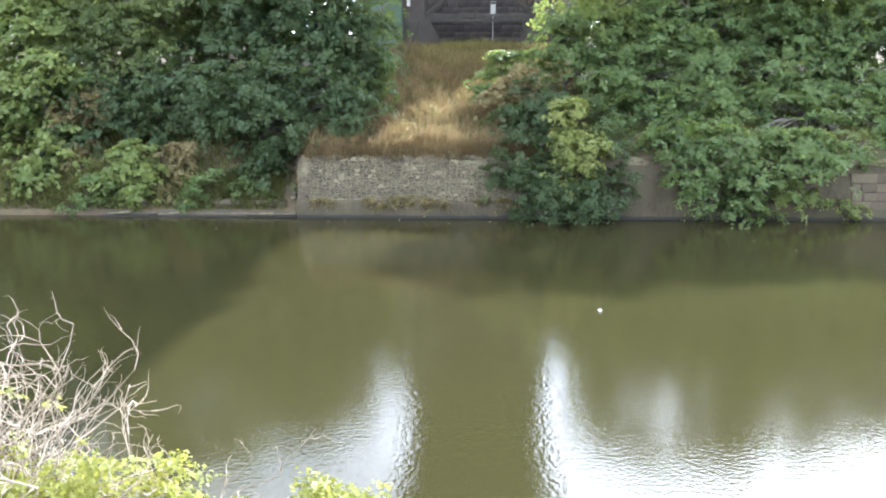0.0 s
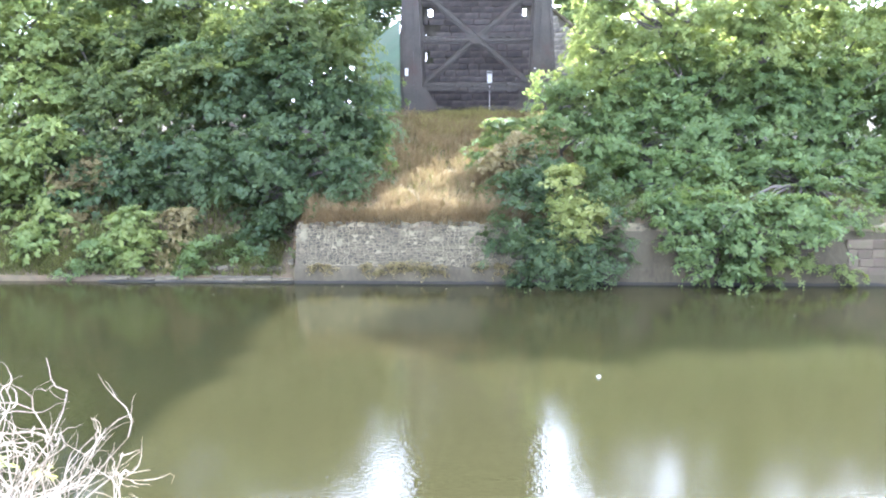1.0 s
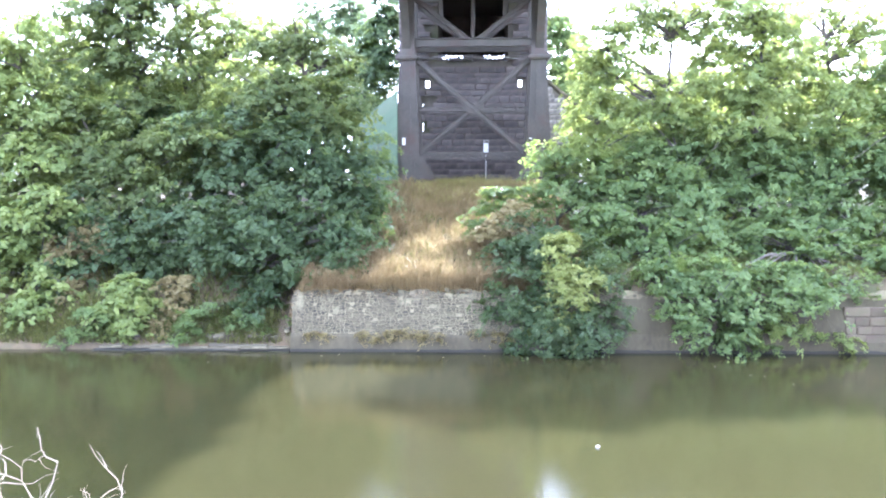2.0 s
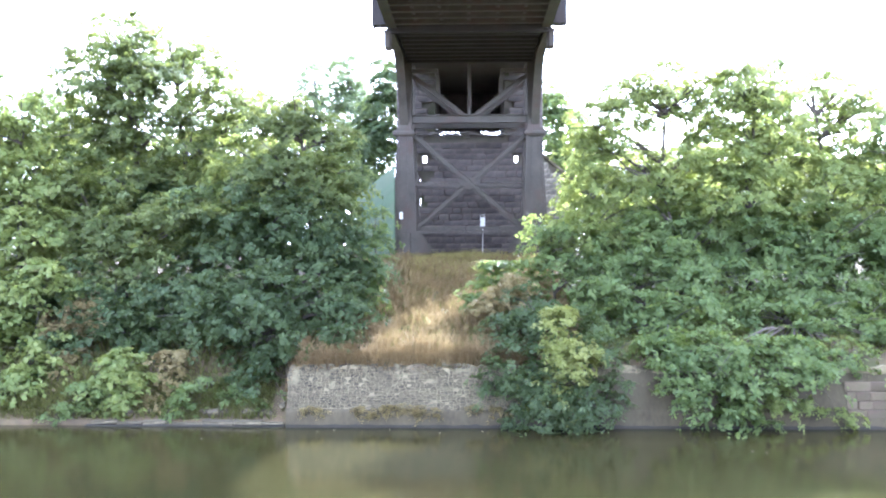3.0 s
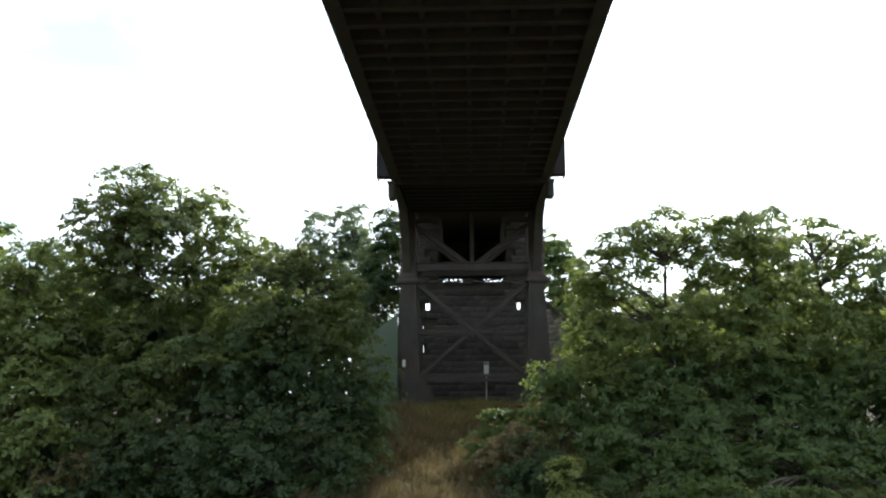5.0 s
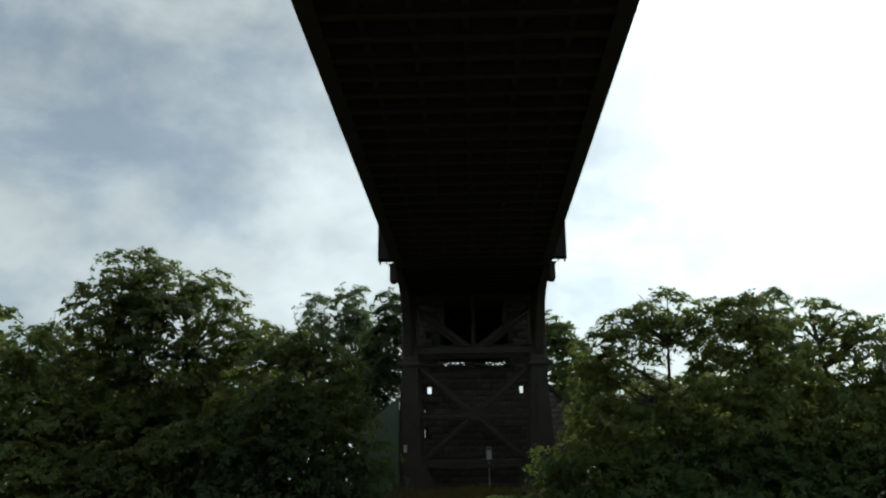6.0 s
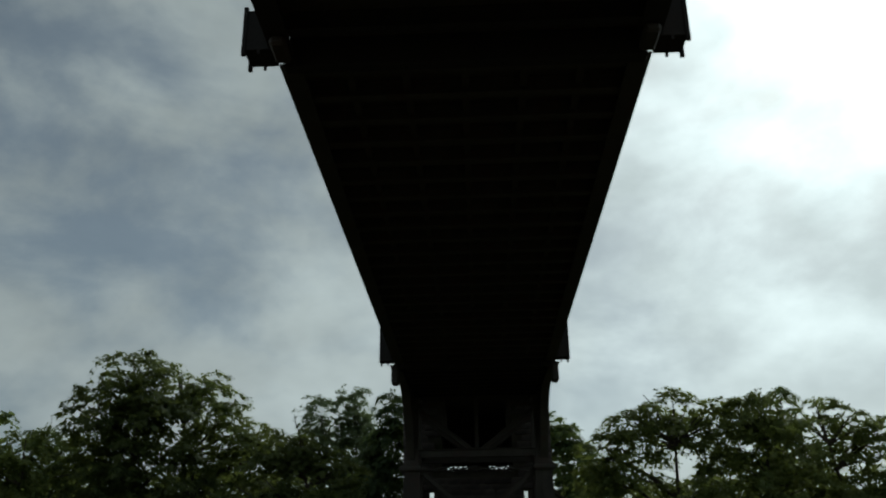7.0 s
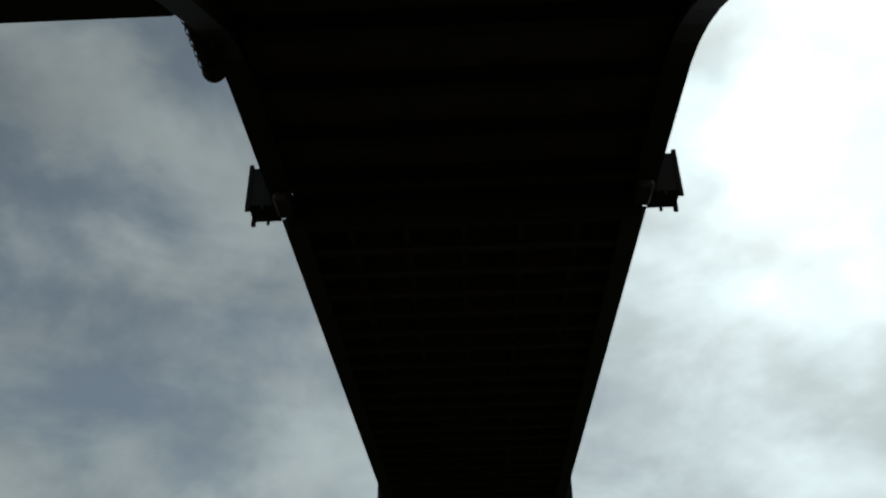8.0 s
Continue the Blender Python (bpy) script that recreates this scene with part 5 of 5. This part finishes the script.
def make_ledge():
    """Low ledge of pale worn slabs along the water, beside the rubble wall."""
    rng = random.Random(4)
    body = bmesh.new()
    add_box(body, -19.3, -9.2, WALL_Y - 0.05, WALL_Y + 0.9, -3, 0.07, 0.03)
    me = bpy.data.meshes.new("canal_ledge")
    body.to_mesh(me)
    body.free()
    me.materials.append(M_WET)
    ledge = tagged(new("canal_ledge", me), "low ledge of pale worn stone slabs at the waterline", "ledge", kind="structure")
    shared = [stone_mesh(s + 90, 0.06) for s in range(5)]
    for m in shared:
        m.materials.append(M_LEDGE)
    x = -19.0
    while x < -9.4:
        w = rng.uniform(0.9, 2.4)
        f = (x + 19.0) / 9.6
        ob = new("slab", shared[rng.randrange(5)])
        ob.parent = ledge
        h = rng.uniform(0.05, 0.17)
        ob.matrix_basis = Matrix.LocRotScale((x + w / 2, WALL_Y + 0.28 + rng.uniform(-0.16, 0.1) + 0.2 * (1 - f), 0.1 + h / 2), Euler((rng.uniform(-0.06, 0.06), rng.uniform(-0.05, 0.05), rng.uniform(-0.05, 0.05))), (min(w, -9.3 - x) + 0.02, 0.75, h))
        x += w
    for k in range(26):
        ob = new("rubble_block", shared[k % 5])
        ob.parent = ledge
        bx = rng.uniform(-18, -9.4)
        s = rng.uniform(0.2, 0.55)
        ob.matrix_basis = Matrix.LocRotScale((bx, WALL_Y + rng.uniform(0.7, 1.2), ground_z(bx, WALL_Y + 1.0) + s * 0.15), Euler((rng.uniform(-0.4, 0.4), rng.uniform(-0.4, 0.4), rng.uniform(0, 3))), (s, s * 0.7, s * 0.5))


def make_abutment():
    """Masonry pier of big sooty blocks behind the trestle, with narrow slots that let the light through."""
    rng = random.Random(21)
    y = 73.5
    zt, zb = 23.5, 6.8
    shared = [stone_mesh(s + 30, 0.045) for s in range(6)]
    for m in shared:
        m.materials.append(M_STONE)
    body = bmesh.new()
    # core left open at the slots
    slots = [(-3.98, -3.6, 15.95, 16.6), (3.72, 4.06, 15.95, 16.6), (-4.2, -4.12, 14.35, 14.7), (-4.2, -4.12, 12.4, 13.1), (-2.9, 2.9, 18.1, 23.6)]
    xs = [-6.1, -4.2, -4.12, -3.98, -3.6, -2.9, 2.9, 3.72, 4.06, 6.1]
    for xa, xb in zip(xs, xs[1:]):
        cuts = [(c, d) for a, b, c, d in slots if a <= xa and xb <= b]
        z = zb
        for c, d in sorted(cuts):
            if c > z:
                add_box(body, xa, xb, y + 0.1, y + 1.2, z, c)
            z = max(z, d)
        if z < zt - 0.01:
            add_box(body, xa, xb, y + 0.1, y + 1.2, z, zt)
    me = bpy.data.meshes.new("abutment")
    body.to_mesh(me)
    body.free()
    me.materials.append(M_MORTAR)
    ab = tagged(new("abutment", me), "sooty sandstone block abutment behind the iron pier", "abutment", kind="structure")
    for cx, cz, w, h in courses(rng, -6.1, 6.1, zb, zt, 1.0, 0.5, 0.25):
        if any(a - w / 2 < cx < b + w / 2 and c - h / 2 < cz < d + h / 2 for a, b, c, d in slots):
            continue
        ob = new("block", shared[rng.randrange(6)])
        ob.parent = ab
        ob.matrix_basis = Matrix.LocRotScale((cx, y + rng.uniform(-0.04, 0.04), cz), None, (w - 0.03, 0.35, h - 0.03))
    # deep recess under the deck behind the upper bracing
    for x0, x1, y0, y1, z0, z1 in ((-3.2, -2.9, y + 1.2, 84, 17.8, 23.52), (2.9, 3.2, y + 1.2, 84, 17.8, 23.52), (-3.2, 3.2, 84, 84.3, 17.5, 19.62), (-3.2, 3.2, 84, 84.3, 19.92, 23.52), (-0.95, 1.1, 84, 84.3, 19.62, 19.92), (-3.2, 3.2, y + 1.2, 84, 17.5, 17.8)):
        bm = bmesh.new()
        add_box(bm, x0, x1, y0, y1, z0, z1)
        part("recess_wall", bm, M_STONE, ab)
    # laced strip across the foot of the recess
    lace = bpy.data.meshes.new("lacing_bar")
    bm = bmesh.new()
    add_bar(bm, (-0.1, 0, -0.15), (0.1, 0, 0.15), 0.1, 0.04)
    bm.to_mesh(lace)
    bm.free()
    lace.materials.append(M_STEEL)
    for z in (18.33,):
        bm = bmesh.new()
        add_box(bm, -2.9, 2.9, y - 0.32, y - 0.24, z - 0.15, z - 0.08)
        part("lattice_chord", bm, M_STEEL, ab)
        for k in range(30):
            ob = new("lacing_bar", lace)
            ob.parent = ab
            ob.matrix_basis = Matrix.Translation((-2.85 + 0.196 * k, y - 0.28, z + 0.03)) @ Matrix.Rotation(math.pi * (k % 2), 4, "Z")
    # wing wall with a sloping coping
    bm = bmesh.new()
    prof = [(6.1, 6.8), (8.9, 6.8), (8.9, 14.1), (6.1, 16.5)]
    a = [bm.verts.new((x, y + 0.35, z)) for x, z in prof]
    b = [bm.verts.new((x, y + 1.3, z)) for x, z in prof]
    bm.faces.new(a), bm.faces.new(b[::-1])
    for i in range(4):
        bm.faces.new((a[i], a[(i + 1) % 4], b[(i + 1) % 4], b[i]))
    bmesh.ops.recalc_face_normals(bm, faces=bm.faces)
    me = bpy.data.meshes.new("wing_wall")
    bm.to_mesh(me)
    bm.free()
    me.materials.append(M_MORTAR)
    wing = tagged(new("wing_wall", me), "grey stone wing wall with a sloping coping", "wall", kind="structure")
    pale = [stone_mesh(s + 70, 0.06) for s in range(4)]
    for m in pale:
        m.materials.append(M_WING)
    for cx, cz, w, h in courses(rng, 6.15, 8.9, 6.9, 16.4, 0.8, 0.45, 0.3):
        if cz + h / 2 > 16.5 - (cx + w / 2 - 6.1) * 0.86:
            continue
        ob = new("block", pale[rng.randrange(4)])
        ob.parent = wing
        ob.matrix_basis = Matrix.LocRotScale((cx, y + 0.3 + rng.uniform(-0.03, 0.03), cz), None, (w - 0.03, 0.3, h - 0.03))
    bm = bmesh.new()
    add_bar(bm, (6.05, y + 0.75, 16.65), (9.1, y + 0.75, 14.05), 0.22, 1.25, (0, 1, 0))
    part("coping", bm, M_LEDGE, wing, "pale coping stones")


make_canal_wall()
make_ledge()
make_abutment()
